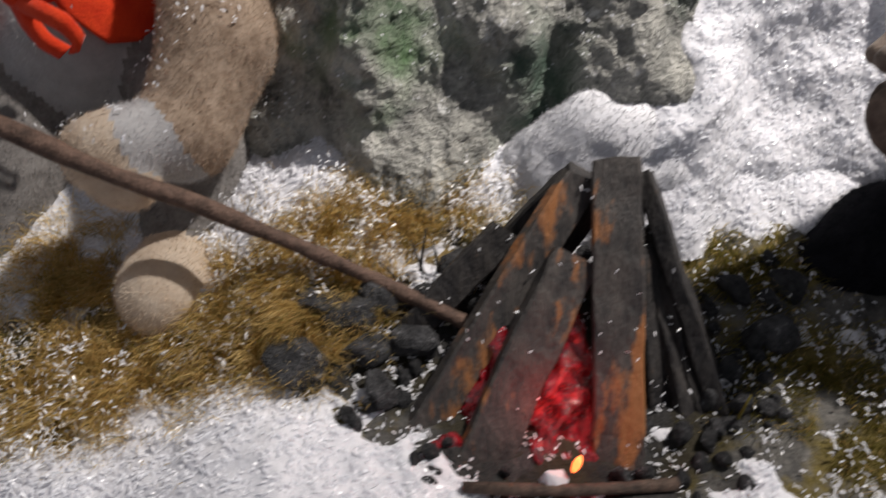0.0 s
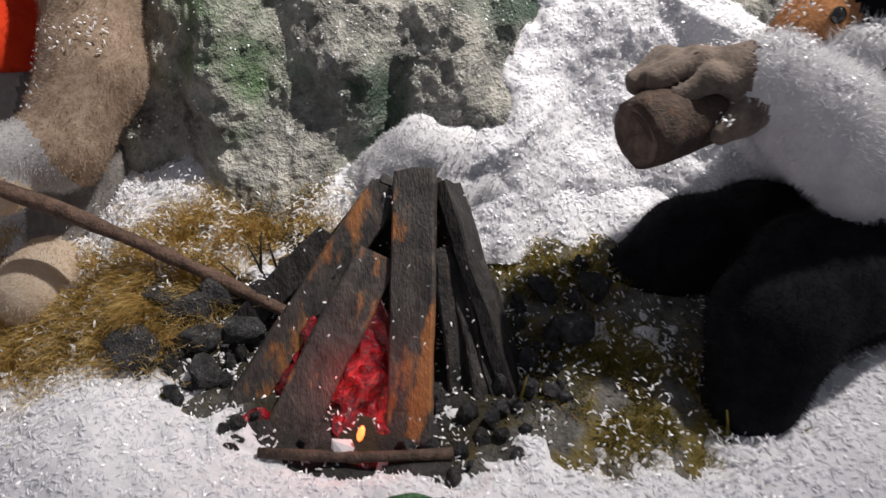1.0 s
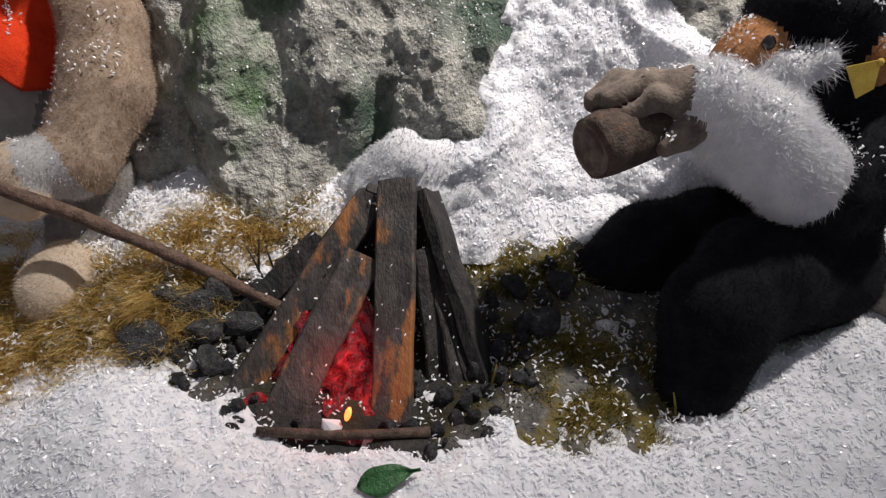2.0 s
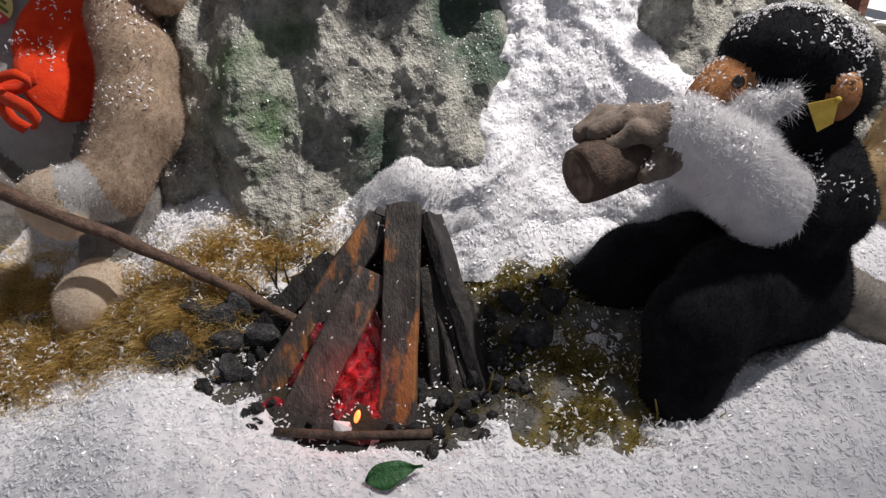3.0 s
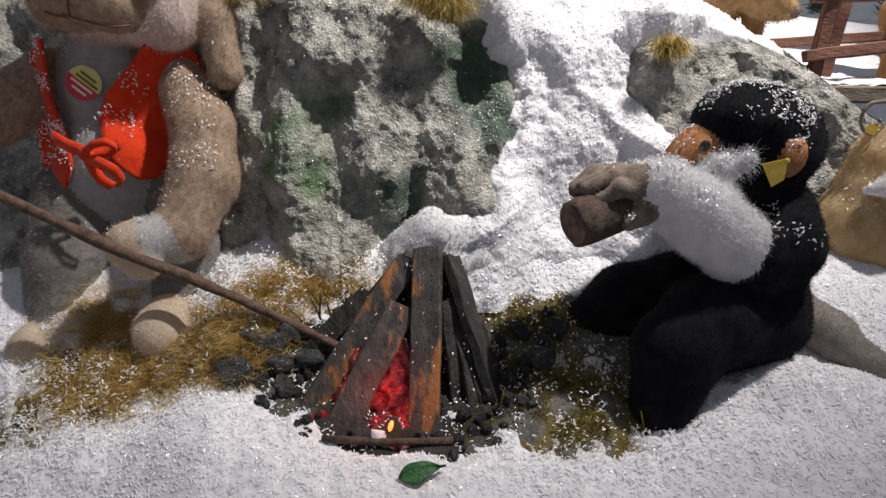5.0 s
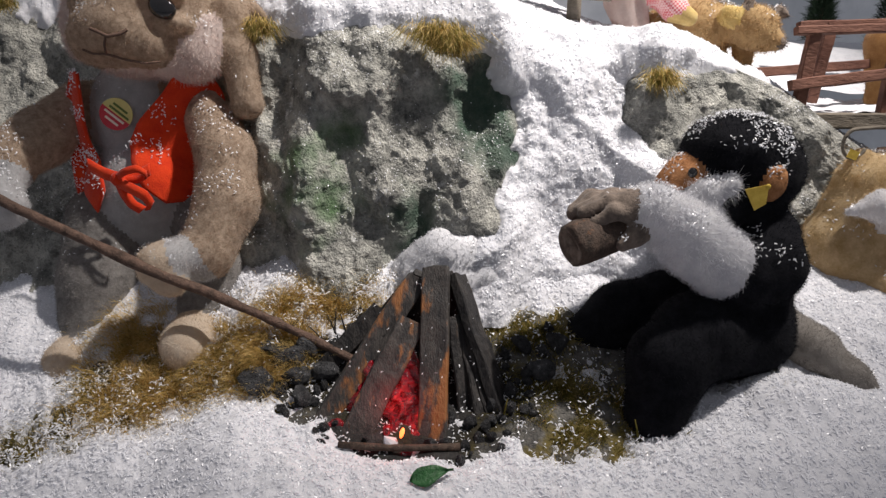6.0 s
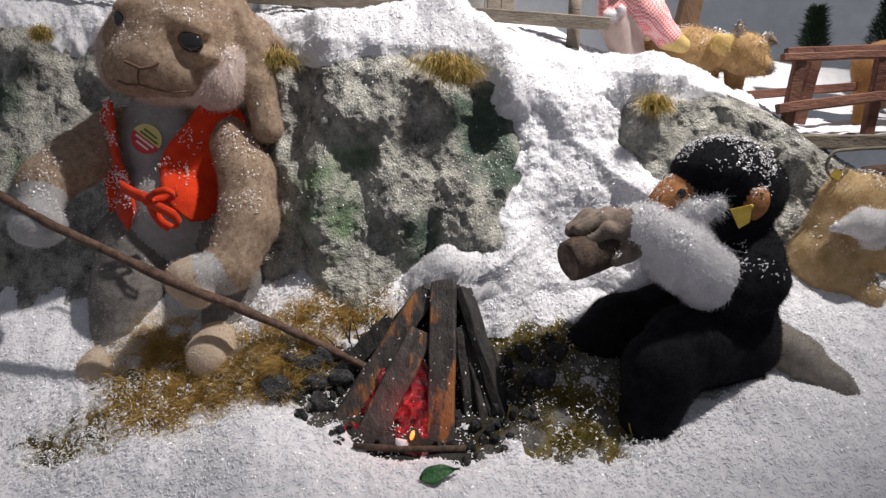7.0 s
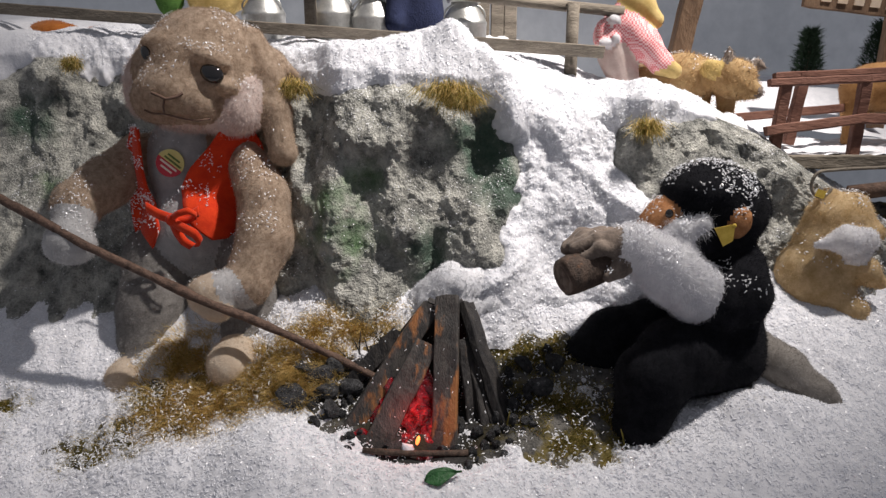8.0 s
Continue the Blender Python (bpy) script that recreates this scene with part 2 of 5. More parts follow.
# ---- materials ----
def material(name, dark, light, size=0.03, fine=0.004, rough=0.8, bump=0.3, fine_bump=0.3, metal=0.0, sheen=0.0, third=None, third_size=0.05, third_at=0.55, spec=0.3, stretch=(1, 1, 1), glow=None, per_piece=0.0, trans=0.0, coat=0.0, thin=0.0, under=0.0):
    m = bpy.data.materials.new(name)
    m.use_nodes = True
    nt = m.node_tree
    N, L = nt.nodes, nt.links
    b = N["Principled BSDF"]
    co = N.new("ShaderNodeTexCoord")
    mp = N.new("ShaderNodeMapping")
    mp.inputs["Scale"].default_value = stretch
    L.new(co.outputs["Object"], mp.inputs["Vector"])

    def noise_node(s, detail=5):
        n = N.new("ShaderNodeTexNoise")
        n.inputs["Scale"].default_value, n.inputs["Detail"].default_value = 1 / s, detail
        n.inputs["Roughness"].default_value = 0.62
        L.new(mp.outputs[0], n.inputs["Vector"])
        return n

    big, small = noise_node(size), noise_node(fine, 3)
    mixf = N.new("ShaderNodeMath")
    mixf.operation = "MULTIPLY_ADD"
    L.new(small.outputs[0], mixf.inputs[0])
    mixf.inputs[1].default_value = 0.55
    shift = N.new("ShaderNodeMath")
    shift.operation = "MULTIPLY_ADD"
    L.new(big.outputs[0], shift.inputs[0])
    shift.inputs[1].default_value, shift.inputs[2].default_value = 1.5, -0.52
    L.new(shift.outputs[0], mixf.inputs[2])
    ramp = N.new("ShaderNodeValToRGB")
    ramp.color_ramp.elements[0].position, ramp.color_ramp.elements[1].position = 0.2, 0.8
    ramp.color_ramp.elements[0].color, ramp.color_ramp.elements[1].color = (*dark, 1), (*light, 1)
    L.new(mixf.outputs[0], ramp.inputs[0])
    col = ramp.outputs[0]
    if third:
        n3 = noise_node(third_size, 6)
        st = N.new("ShaderNodeMapRange")
        st.inputs[1].default_value, st.inputs[2].default_value = third_at, third_at + 0.08
        L.new(n3.outputs[0], st.inputs[0])
        mx = N.new("ShaderNodeMixRGB")
        mx.inputs[2].default_value = (*third, 1)
        L.new(st.outputs[0], mx.inputs[0])
        L.new(col, mx.inputs[1])
        col = mx.outputs[0]
    if per_piece:
        info = N.new("ShaderNodeObjectInfo")
        hs = N.new("ShaderNodeHueSaturation")
        mr = N.new("ShaderNodeMapRange")
        mr.inputs[3].default_value, mr.inputs[4].default_value = 1 - per_piece, 1 + per_piece
        L.new(info.outputs["Random"], mr.inputs[0])
        L.new(mr.outputs[0], hs.inputs["Value"])
        L.new(col, hs.inputs["Color"])
        col = hs.outputs[0]
    L.new(col, b.inputs["Base Color"])
    b.inputs["Roughness"].default_value, b.inputs["Metallic"].default_value = rough, metal
    b.inputs["Specular IOR Level"].default_value = spec
    b.inputs["Sheen Weight"].default_value = sheen
    b.inputs["Coat Weight"].default_value = coat
    b.inputs["Transmission Weight"].default_value = trans
    if bump or fine_bump:
        add = N.new("ShaderNodeMath")
        add.operation = "MULTIPLY_ADD"
        L.new(small.outputs[0], add.inputs[0])
        add.inputs[1].default_value = fine_bump * fine
        sc = N.new("ShaderNodeMath")
        sc.operation = "MULTIPLY"
        sc.inputs[1].default_value = bump * size
        L.new(big.outputs[0], sc.inputs[0])
        L.new(sc.outputs[0], add.inputs[2])
        bp = N.new("ShaderNodeBump")
        bp.inputs["Strength"].default_value, bp.inputs["Distance"].default_value = 1.0, 1.0
        L.new(add.outputs[0], bp.inputs["Height"])
        L.new(bp.outputs[0], b.inputs["Normal"])
    b.inputs["Subsurface Weight"].default_value = under
    b.inputs["Subsurface Radius"].default_value = (1, 1, 1)
    b.inputs["Subsurface Scale"].default_value = 0.006
    if thin:
        tl, mix = N.new("ShaderNodeBsdfTranslucent"), N.new("ShaderNodeMixShader")
        L.new(col, tl.inputs["Color"])
        mix.inputs[0].default_value = thin
        L.new(b.outputs[0], mix.inputs[1])
        L.new(tl.outputs[0], mix.inputs[2])
        L.new(mix.outputs[0], N["Material Output"].inputs["Surface"])
    if glow:
        b.inputs["Emission Color"].default_value, b.inputs["Emission Strength"].default_value = (*glow[0], 1), glow[1]
    return m


def colour_spots(m, colour, spots, ragged=0.05):
    """Patches of colour round some places on a material, with ragged soft edges."""
    nt = m.node_tree
    N, L = nt.nodes, nt.links
    b = N["Principled BSDF"]
    old = b.inputs["Base Color"].links[0].from_socket
    co, no = N.new("ShaderNodeTexCoord"), N.new("ShaderNodeTexNoise")
    no.inputs["Scale"].default_value, no.inputs["Detail"].default_value = 28, 5
    L.new(co.outputs["Object"], no.inputs["Vector"])
    most = None
    for place, r in spots:
        d = N.new("ShaderNodeVectorMath")
        d.operation = "DISTANCE"
        d.inputs[1].default_value = place
        L.new(co.outputs["Object"], d.inputs[0])
        w = N.new("ShaderNodeMath")
        w.operation = "MULTIPLY_ADD"
        L.new(no.outputs[0], w.inputs[0])
        w.inputs[1].default_value = ragged * 2
        L.new(d.outputs["Value"], w.inputs[2])
        mr = N.new("ShaderNodeMapRange")
        mr.inputs[1].default_value, mr.inputs[2].default_value, mr.inputs[3].default_value, mr.inputs[4].default_value = r + ragged - 0.02, r + ragged + 0.02, 0.85, 0
        L.new(w.outputs[0], mr.inputs[0])
        if most is None:
            most = mr.outputs[0]
        else:
            mx = N.new("ShaderNodeMath")
            mx.operation = "MAXIMUM"
            L.new(most, mx.inputs[0])
            L.new(mr.outputs[0], mx.inputs[1])
            most = mx.outputs[0]
    mix = N.new("ShaderNodeMixRGB")
    mix.inputs[2].default_value = (*colour, 1)
    L.new(most, mix.inputs[0])
    L.new(old, mix.inputs[1])
    L.new(mix.outputs[0], b.inputs["Base Color"])


snow_mat = material("snow", (0.60, 0.61, 0.65), (0.74, 0.74, 0.775), 0.018, 0.004, 0.8, 0.10, 0.22, spec=0.3, under=0.6)
flake_mat = material("snow_flake", (0.78, 0.80, 0.85), (0.90, 0.90, 0.93), 0.01, 0.002, 0.30, 0, 0, spec=0.6, thin=0.28)
dirt_mat = material("frosted_earth", (0.035, 0.035, 0.036), (0.20, 0.19, 0.17), 0.02, 0.003, 0.95, 0.4, 0.6, third=(0.14, 0.11, 0.035), third_size=0.06, third_at=0.5)
rock_mat = material("painted_rock", (0.075, 0.08, 0.075), (0.60, 0.59, 0.535), 0.030, 0.0035, 0.56, 0.28, 2.3, spec=0.5, third=(0.72, 0.72, 0.70), third_size=0.022, third_at=0.63)
colour_spots(rock_mat, (0.07, 0.17, 0.05), [((-0.125, 0.225, 0.205), 0.042), ((-0.135, 0.235, 0.25), 0.035), ((-0.12, 0.215, 0.16), 0.022), ((-0.66, 0.42, 0.22), 0.05), ((-0.10, 0.24, 0.30), 0.02)])
# darker green in and round the hollows of the rock
colour_spots(rock_mat, (0.02, 0.07, 0.04), [((0.000, 0.215, 0.185), 0.034), ((0.003, 0.215, 0.155), 0.026), ((0.105, 0.245, 0.335), 0.055), ((0.125, 0.23, 0.285), 0.045), ((0.07, 0.25, 0.37), 0.03), ((-0.70, 0.43, 0.36), 0.04)])
colour_spots(dirt_mat, (0.52, 0.36, 0.11), [((-0.21, 0.12, 0.03), 0.08), ((-0.30, 0.08, 0.0), 0.06), ((-0.12, 0.15, 0.07), 0.04)])
colour_spots(dirt_mat, (0.012, 0.012, 0.013), [((0.0, 0.03, 0.0), 0.11), ((0.07, 0.03, 0.01), 0.08), ((-0.10, 0.06, 0.02), 0.06)])
straw_mat = material("golden_grass", (0.50, 0.33, 0.085), (0.84, 0.66, 0.32), 0.02, 0.004, 0.8, 0, 0, thin=0.5)
olive_mat = material("olive_grass", (0.13, 0.115, 0.02), (0.32, 0.27, 0.07), 0.02, 0.004, 0.85, 0, 0, thin=0.5)
char_mat = material("charred_wood", (0.022, 0.021, 0.022), (0.085, 0.074, 0.066), 0.010, 0.002, 0.6, 0.2, 0.7, third=(0.30, 0.125, 0.045), third_size=0.028, third_at=0.535, spec=0.4, stretch=(1, 0.6, 0.3))
soot_mat = material("sooty_wood", (0.008, 0.008, 0.010), (0.050, 0.045, 0.042), 0.010, 0.002, 0.6, 0.3, 0.8, third=(0.13, 0.085, 0.055), third_size=0.02, third_at=0.62, stretch=(1, 0.7, 0.3))
bark_mat = material("brown_bark", (0.05, 0.032, 0.024), (0.16, 0.10, 0.075), 0.012, 0.002, 0.75, 0.3, 0.6)
stone_mat = material("ashy_stone", (0.022, 0.023, 0.026), (0.115, 0.115, 0.12), 0.5, 0.07, 0.85, 0.05, 0.12, third=(0.42, 0.42, 0.44), third_size=0.35, third_at=0.62, per_piece=0.4)
ember_mat = material("red_ember_resin", (0.020, 0.0, 0.002), (0.36, 0.004, 0.012), 0.010, 0.003, 0.10, 0.8, 0.6, spec=0.8, glow=((1.0, 0.006, 0.02), 0.012), coat=1.0)
bulb_mat = material("ember_bulb", (1, 0.4, 0.15), (1, 0.5, 0.2), 0.01, 0.002, 0.4, 0, 0, glow=((1.0, 0.16, 0.03), 3.2))
leaf_mat = material("green_leaf", (0.012, 0.06, 0.015), (0.03, 0.13, 0.035), 0.012, 0.002, 0.45, 0.2, 0.3, spec=0.5)

taupe_fur = material("taupe_plush", (0.34, 0.25, 0.18), (0.63, 0.50, 0.39), 0.010, 0.003, 0.95, 0, 0.3, sheen=0.25, spec=0.1, thin=0.5)
grey_fur = material("pale_grey_plush", (0.52, 0.52, 0.53), (0.68, 0.68, 0.69), 0.02, 0.003, 0.95, 0, 0.3, sheen=0.2, spec=0.1, thin=0.5)
# taupe plush of the legs, greyed and darkened to put their shade into the colour
shaded_leg_fur = material("shaded_taupe_plush", (0.24, 0.225, 0.215), (0.40, 0.38, 0.365), 0.012, 0.003, 0.95, 0, 0.3, sheen=0.2, spec=0.1, thin=0.5)
cream_fur = material("cream_plush", (0.66, 0.54, 0.42), (0.82, 0.72, 0.60), 0.02, 0.003, 0.95, 0, 0.3, sheen=0.2, spec=0.1, thin=0.5)
pink_fur = material("pinkish_white_plush", (0.62, 0.50, 0.46), (0.80, 0.70, 0.66), 0.02, 0.003, 0.95, 0, 0.3, sheen=0.2, spec=0.1, thin=0.5)
seam_mat = material("dark_stitching", (0.10, 0.06, 0.045), (0.17, 0.11, 0.085), 0.01, 0.002, 0.9, 0, 0.2)
eye_mat = material("black_glass_eye", (0.006, 0.005, 0.005), (0.012, 0.01, 0.01), 0.01, 0.002, 0.08, 0, 0, spec=0.6, coat=0.6)
black_fur = material("black_plush", (0.006, 0.007, 0.010), (0.022, 0.022, 0.028), 0.02, 0.003, 0.9, 0, 0.3, sheen=0.05, spec=0.15, thin=0.5)
white_fur = material("white_plush", (0.68, 0.68, 0.72), (0.86, 0.86, 0.88), 0.02, 0.003, 0.95, 0, 0.3, sheen=0.2, spec=0.1, thin=0.5)
brown_felt = material("brown_felt", (0.11, 0.088, 0.075), (0.25, 0.20, 0.165), 0.015, 0.003, 0.95, 0, 0.4, sheen=0.1, spec=0.1)
orange_felt = material("orange_felt", (0.26, 0.11, 0.045), (0.46, 0.23, 0.11), 0.015, 0.003, 0.9, 0, 0.4, spec=0.1)
gold_fur = material("golden_plush", (0.54, 0.38, 0.19), (0.80, 0.63, 0.40), 0.02, 0.003, 0.95, 0, 0.3, sheen=0.2, spec=0.1, thin=0.5)
red_felt = material("red_felt", (0.52, 0.028, 0.008), (0.68, 0.055, 0.012), 0.02, 0.002, 0.92, 0.05, 0.4, sheen=0.15, spec=0.12)
yellow_mat = material("yellow_tag_cloth", (0.55, 0.36, 0.05), (0.72, 0.52, 0.10), 0.01, 0.001, 0.6, 0.1, 0.5)


# ---- ground: one sheet of frosted earth, with a blanket of loose artificial snow over it ----
def ground_z(x, y):
    x, y = np.asarray(x, float), np.asarray(y, float)
    slope = np.where(y > 0, 0.60 * y, 0.24 * y)
    slope = slope + 0.012 * np.exp(-((y / 0.03) ** 2)) - 0.008
    drop = 0.05 * ss(-0.16, -0.30, x) + 0.035 * ss(-0.30, -0.55, x)
    right = 0.02 * ss(0.45, 0.75, x)
    pit = 0.012 * np.exp(-(((x - 0.01) / 0.12) ** 2 + ((y - 0.03) / 0.07) ** 2))
    return slope - drop - pit - right + 0.004 * fbm(x, y, 0, 0.12, 3, 2)


def blob2(x, y, cx, cy, rx, ry):
    return np.exp(-(((x - cx) / rx) ** 2 + ((y - cy) / ry) ** 2))


def bare(x, y):
    """How far the snow is worn off the ground, 0 to 1 and more."""
    b = 1.5 * blob2(x, y, 0.005, 0.050, 0.138, 0.080) + 0.75 * blob2(x, y, 0.005, -0.030, 0.080, 0.020)
    b = b + 1.0 * blob2(x, y, -0.225, 0.095, 0.085, 0.045) + 0.42 * blob2(x, y, -0.06, 0.140, 0.09, 0.018) + 0.45 * blob2(x, y, -0.10, 0.01, 0.05, 0.03)
    b = b + 1.1 * blob2(x, y, 0.155, 0.115, 0.07, 0.03)
    b = b + 1.15 * blob2(x, y, 0.205, -0.008, 0.085, 0.052) + 0.8 * blob2(x, y, 0.40, 0.075, 0.09, 0.035) + 1.1 * blob2(x, y, 0.27, 0.075, 0.06, 0.05)
    b = b + 0.95 * blob2(x, y, -0.37, 0.10, 0.09, 0.06) + 0.85 * blob2(x, y, -0.46, 0.04, 0.07, 0.035) + 0.8 * blob2(x, y, -0.62, 0.11, 0.06, 0.03)
    return b * (1 + 0.45 * fbm(x, y, 0, 0.030, 3, 23)) + 0.10 * fbm(x, y, 0, 0.012, 2, 24) * ss(0.1, 0.5, b)


def snow_depth(x, y):
    d = 0.012 - 0.021 * bare(x, y) + 0.0050 * fbm(x, y, 0, 0.06, 3, 9) + 0.0016 * fbm(x, y, 0, 0.011, 2, 14)
    d = d + 0.020 * blob2(x, y, -0.24, -0.040, 0.09, 0.042) + 0.014 * blob2(x, y, 0.43, -0.06, 0.20, 0.04) + 0.026 * blob2(x, y, 0.46, 0.005, 0.075, 0.035) + 0.008 * blob2(x, y, -0.10, -0.10, 0.04, 0.05)
    d = d + 0.012 * blob2(x, y, 0.10, 0.175, 0.12, 0.03)
    return np.clip(d, -0.012, 0.05)


def wall_y(x, z):
    """The front of the painted rock."""
    x, z = np.asarray(x, float), np.asarray(z, float)
    bay = 0.04 * ss(-0.12, -0.20, x) + 0.09 * ss(-0.19, -0.32, x) + 0.05 * ss(-0.32, -0.62, x)
    bay = bay * (1 - ss(-0.42, -0.54, x) * (0.56 - 0.56 * np.clip((z - 0.05) / 0.29, 0, 1)))
    gully = 0.05 * ss(0.12, 0.19, x) * ss(0.36, 0.28, x)
    right = 0.045 * ss(0.30, 0.5, x)
    return 0.172 + 0.30 * (z - 0.10) + bay + gully + right


def rock_bumps(x, z):
    folds = 0.020 * fbm(x * 1.2, z * 0.85, 0, 0.10, 3, 31) + 0.007 * fbm(x, z * 0.9, 0, 0.040, 3, 41)
    crust = 0.0026 * fbm(x, z * 0.8, 0, 0.013, 4, 51, 0.68) - 0.0036 * np.abs(fbm(x, z * 0.8, 0, 0.026, 3, 57, 0.6)) + 0.0015
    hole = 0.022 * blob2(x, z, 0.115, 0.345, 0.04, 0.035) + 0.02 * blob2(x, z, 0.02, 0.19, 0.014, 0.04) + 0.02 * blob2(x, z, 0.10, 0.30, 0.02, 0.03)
    nose = 0.008 * blob2(x, z, 0.08, 0.215, 0.045, 0.035) + 0.018 * blob2(x, z, -0.02, 0.20, 0.035, 0.05) + 0.02 * blob2(x, z, -0.145, 0.24, 0.03, 0.08)
    brow = 0.02 * blob2(x, z, -0.02, 0.36, 0.12, 0.03)
    return folds + crust + hole - nose - brow


def rock_top(x):
    x = np.asarray(x, float)
    return np.interp(x, [-1.2, -0.5, -0.2, 0.0, 0.08, 0.16, 0.26, 0.33, 0.40, 0.47, 0.56, 0.68, 0.80, 1.0, 1.5], [0.50, 0.478, 0.45, 0.445, 0.43, 0.42, 0.40, 0.392, 0.40, 0.392, 0.35, 0.265, 0.19, 0.12, 0.10])


def mountain(xs, v, rough=1.0):
    """Points of the rock's skin: v from 0 (foot) over 1 (brink) to 2 (back of the ledge)."""
    x, v = np.meshgrid(xs, v, indexing="ij")
    top, foot = rock_top(x), ground_z(x, 0.17 + 0 * x) - 0.06
    up = np.clip(v, 0, 1)
    z = foot + (top - foot) * up
    b = rough * rock_bumps(x, z + 0.42 * np.clip(v - 1, 0, 1)) * (1 - 0.6 * ss(0.9, 1.15, v))
    y = wall_y(x, z) + b
    r = np.clip(v - 1, 0, 1)
    y = y + 0.012 * ss(0.92, 1.0, v) + 0.42 * r
    z = z - 0.006 * ss(0.9, 1.0, v) + 0.012 * ss(0, 0.08, r) + 0.05 * r * (1 - 1.9 * ss(0.24, 0.42, x)) + 0.3 * b * ss(0.95, 1.1, v)
    return x, y, z


# earth
xs, ys = np.linspace(-1.6, 1.9, 420), np.concatenate([np.linspace(-1.5, -0.16, 40), np.linspace(-0.155, 0.42, 190)])
gx, gy = np.meshgrid(xs, ys, indexing="ij")
gz = ground_z(gx, gy) + 0.003 * fbm(gx, gy, 0, 0.012, 3, 77)
earth = part("ground", mesh_of("ground", np.stack([gx, gy, gz], -1).reshape(-1, 3), grid_faces(*gx.shape), [dirt_mat]), None)
tagged(earth, "dark frosted earth with sparse dry turf under the snow", "ground", kind="structure")
# snow blanket
xs, ys = np.concatenate([np.linspace(-1.6, -0.75, 40), np.linspace(-0.745, 0.85, 520), np.linspace(0.86, 1.9, 40)]), np.concatenate([np.linspace(-1.5, -0.21, 40), np.linspace(-0.205, 0.36, 260)])
gx, gy = np.meshgrid(xs, ys, indexing="ij")
gz = ground_z(gx, gy) + snow_depth(gx, gy)
blanket = part("snow_blanket", mesh_of("snow_blanket", np.stack([gx, gy, gz], -1).reshape(-1, 3), grid_faces(*gx.shape), [snow_mat]), None)
tagged(blanket, "loose white artificial snow lying over the ground", "snow", kind="stuff")
# rock
xs, vs = np.concatenate([np.linspace(-1.5, -0.72, 50), np.linspace(-0.715, 0.85, 620), np.linspace(0.86, 1.8, 50)]), np.concatenate([np.linspace(0, 1, 200), np.linspace(1.01, 2, 40)])
rx, ry, rz = mountain(xs, vs)
ROCK_SHAPE = (*rx.shape, 3)
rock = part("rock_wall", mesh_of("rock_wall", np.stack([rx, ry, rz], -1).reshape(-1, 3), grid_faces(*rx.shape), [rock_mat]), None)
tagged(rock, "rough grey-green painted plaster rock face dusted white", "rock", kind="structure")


# snow over the rock: the cap along the brink and the tongue in the gully
def cap_depth(x, v):
    z = rock_top(x) * v + (1 - v) * 0.06
    left = np.interp(z, [0.10, 0.14, 0.185, 0.21, 0.265, 0.31, 0.35, 0.41, 0.45], [-0.02, 0.0, 0.085, 0.11, 0.135, 0.155, 0.15, 0.085, 0.03])
    right = np.interp(z, [0.10, 0.19, 0.28, 0.32, 0.37, 0.395, 0.42], [0.60, 0.50, 0.345, 0.31, 0.325, 0.40, 0.44])
    inner = np.minimum(x - left, right - x)
    wob = 0.012 * fbm(x, z, 0, 0.04, 4, 61)
    tongue = 0.5 * np.clip(inner + wob, -0.03, 0.07)
    edge = np.interp(x, [-0.75, -0.55, -0.33, -0.12, 0.0, 0.05, 0.2, 0.45, 0.6, 0.7], [0.955, 0.95, 0.93, 0.95, 0.985, 0.96, 0.9, 0.99, 1.04, 1.08])
    brink = 0.16 * np.clip(v - edge + 2.0 * wob, -0.03, 0.16) * (1 - 0.45 * ss(0.28, 0.40, x))
    d = np.maximum(tongue, brink)
    lumps = 0.010 * fbm(x, v * 0.36, 0, 0.070, 2, 71) + 0.0022 * fbm(x, v * 0.36, 0, 0.020, 3, 73) + 0.0012 * fbm(x, v * 0.36, 0, 0.008, 2, 72)
    heap = 0.040 * blob2(x, v, 0.050, 1.13, 0.045, 0.08) + 0.028 * blob2(x, v, -0.03, 1.12, 0.085, 0.08)
    return d + lumps * ss(0.0, 0.012, d) + heap


xs, vs = np.concatenate([np.linspace(-1.5, -0.72, 30), np.linspace(-0.715, 0.85, 560), np.linspace(0.86, 1.8, 30)]), np.concatenate([np.linspace(0.05, 1.3, 320), np.linspace(1.31, 2, 30)])
rx, ry, rz = mountain(xs, vs, 0.12)
cx, cv = np.meshgrid(xs, vs, indexing="ij")
cd = cap_depth(cx, cv)
cd = cd + 0.006 * ss(0, 0.02, cd) - 0.035 * ss(0.004, -0.010, cd)
lean = ss(0.8, 1.1, cv)
ry2, rz2 = ry - cd * (1 - 0.75 * lean), rz + cd * (0.25 + 0.75 * lean)
cap = part("snow_cap", mesh_of("snow_cap", np.stack([rx, ry2, rz2], -1).reshape(-1, 3), grid_faces(*rx.shape), [snow_mat]), None)
tagged(cap, "thick white artificial snow on the rock ledge and gully", "snow", kind="stuff")


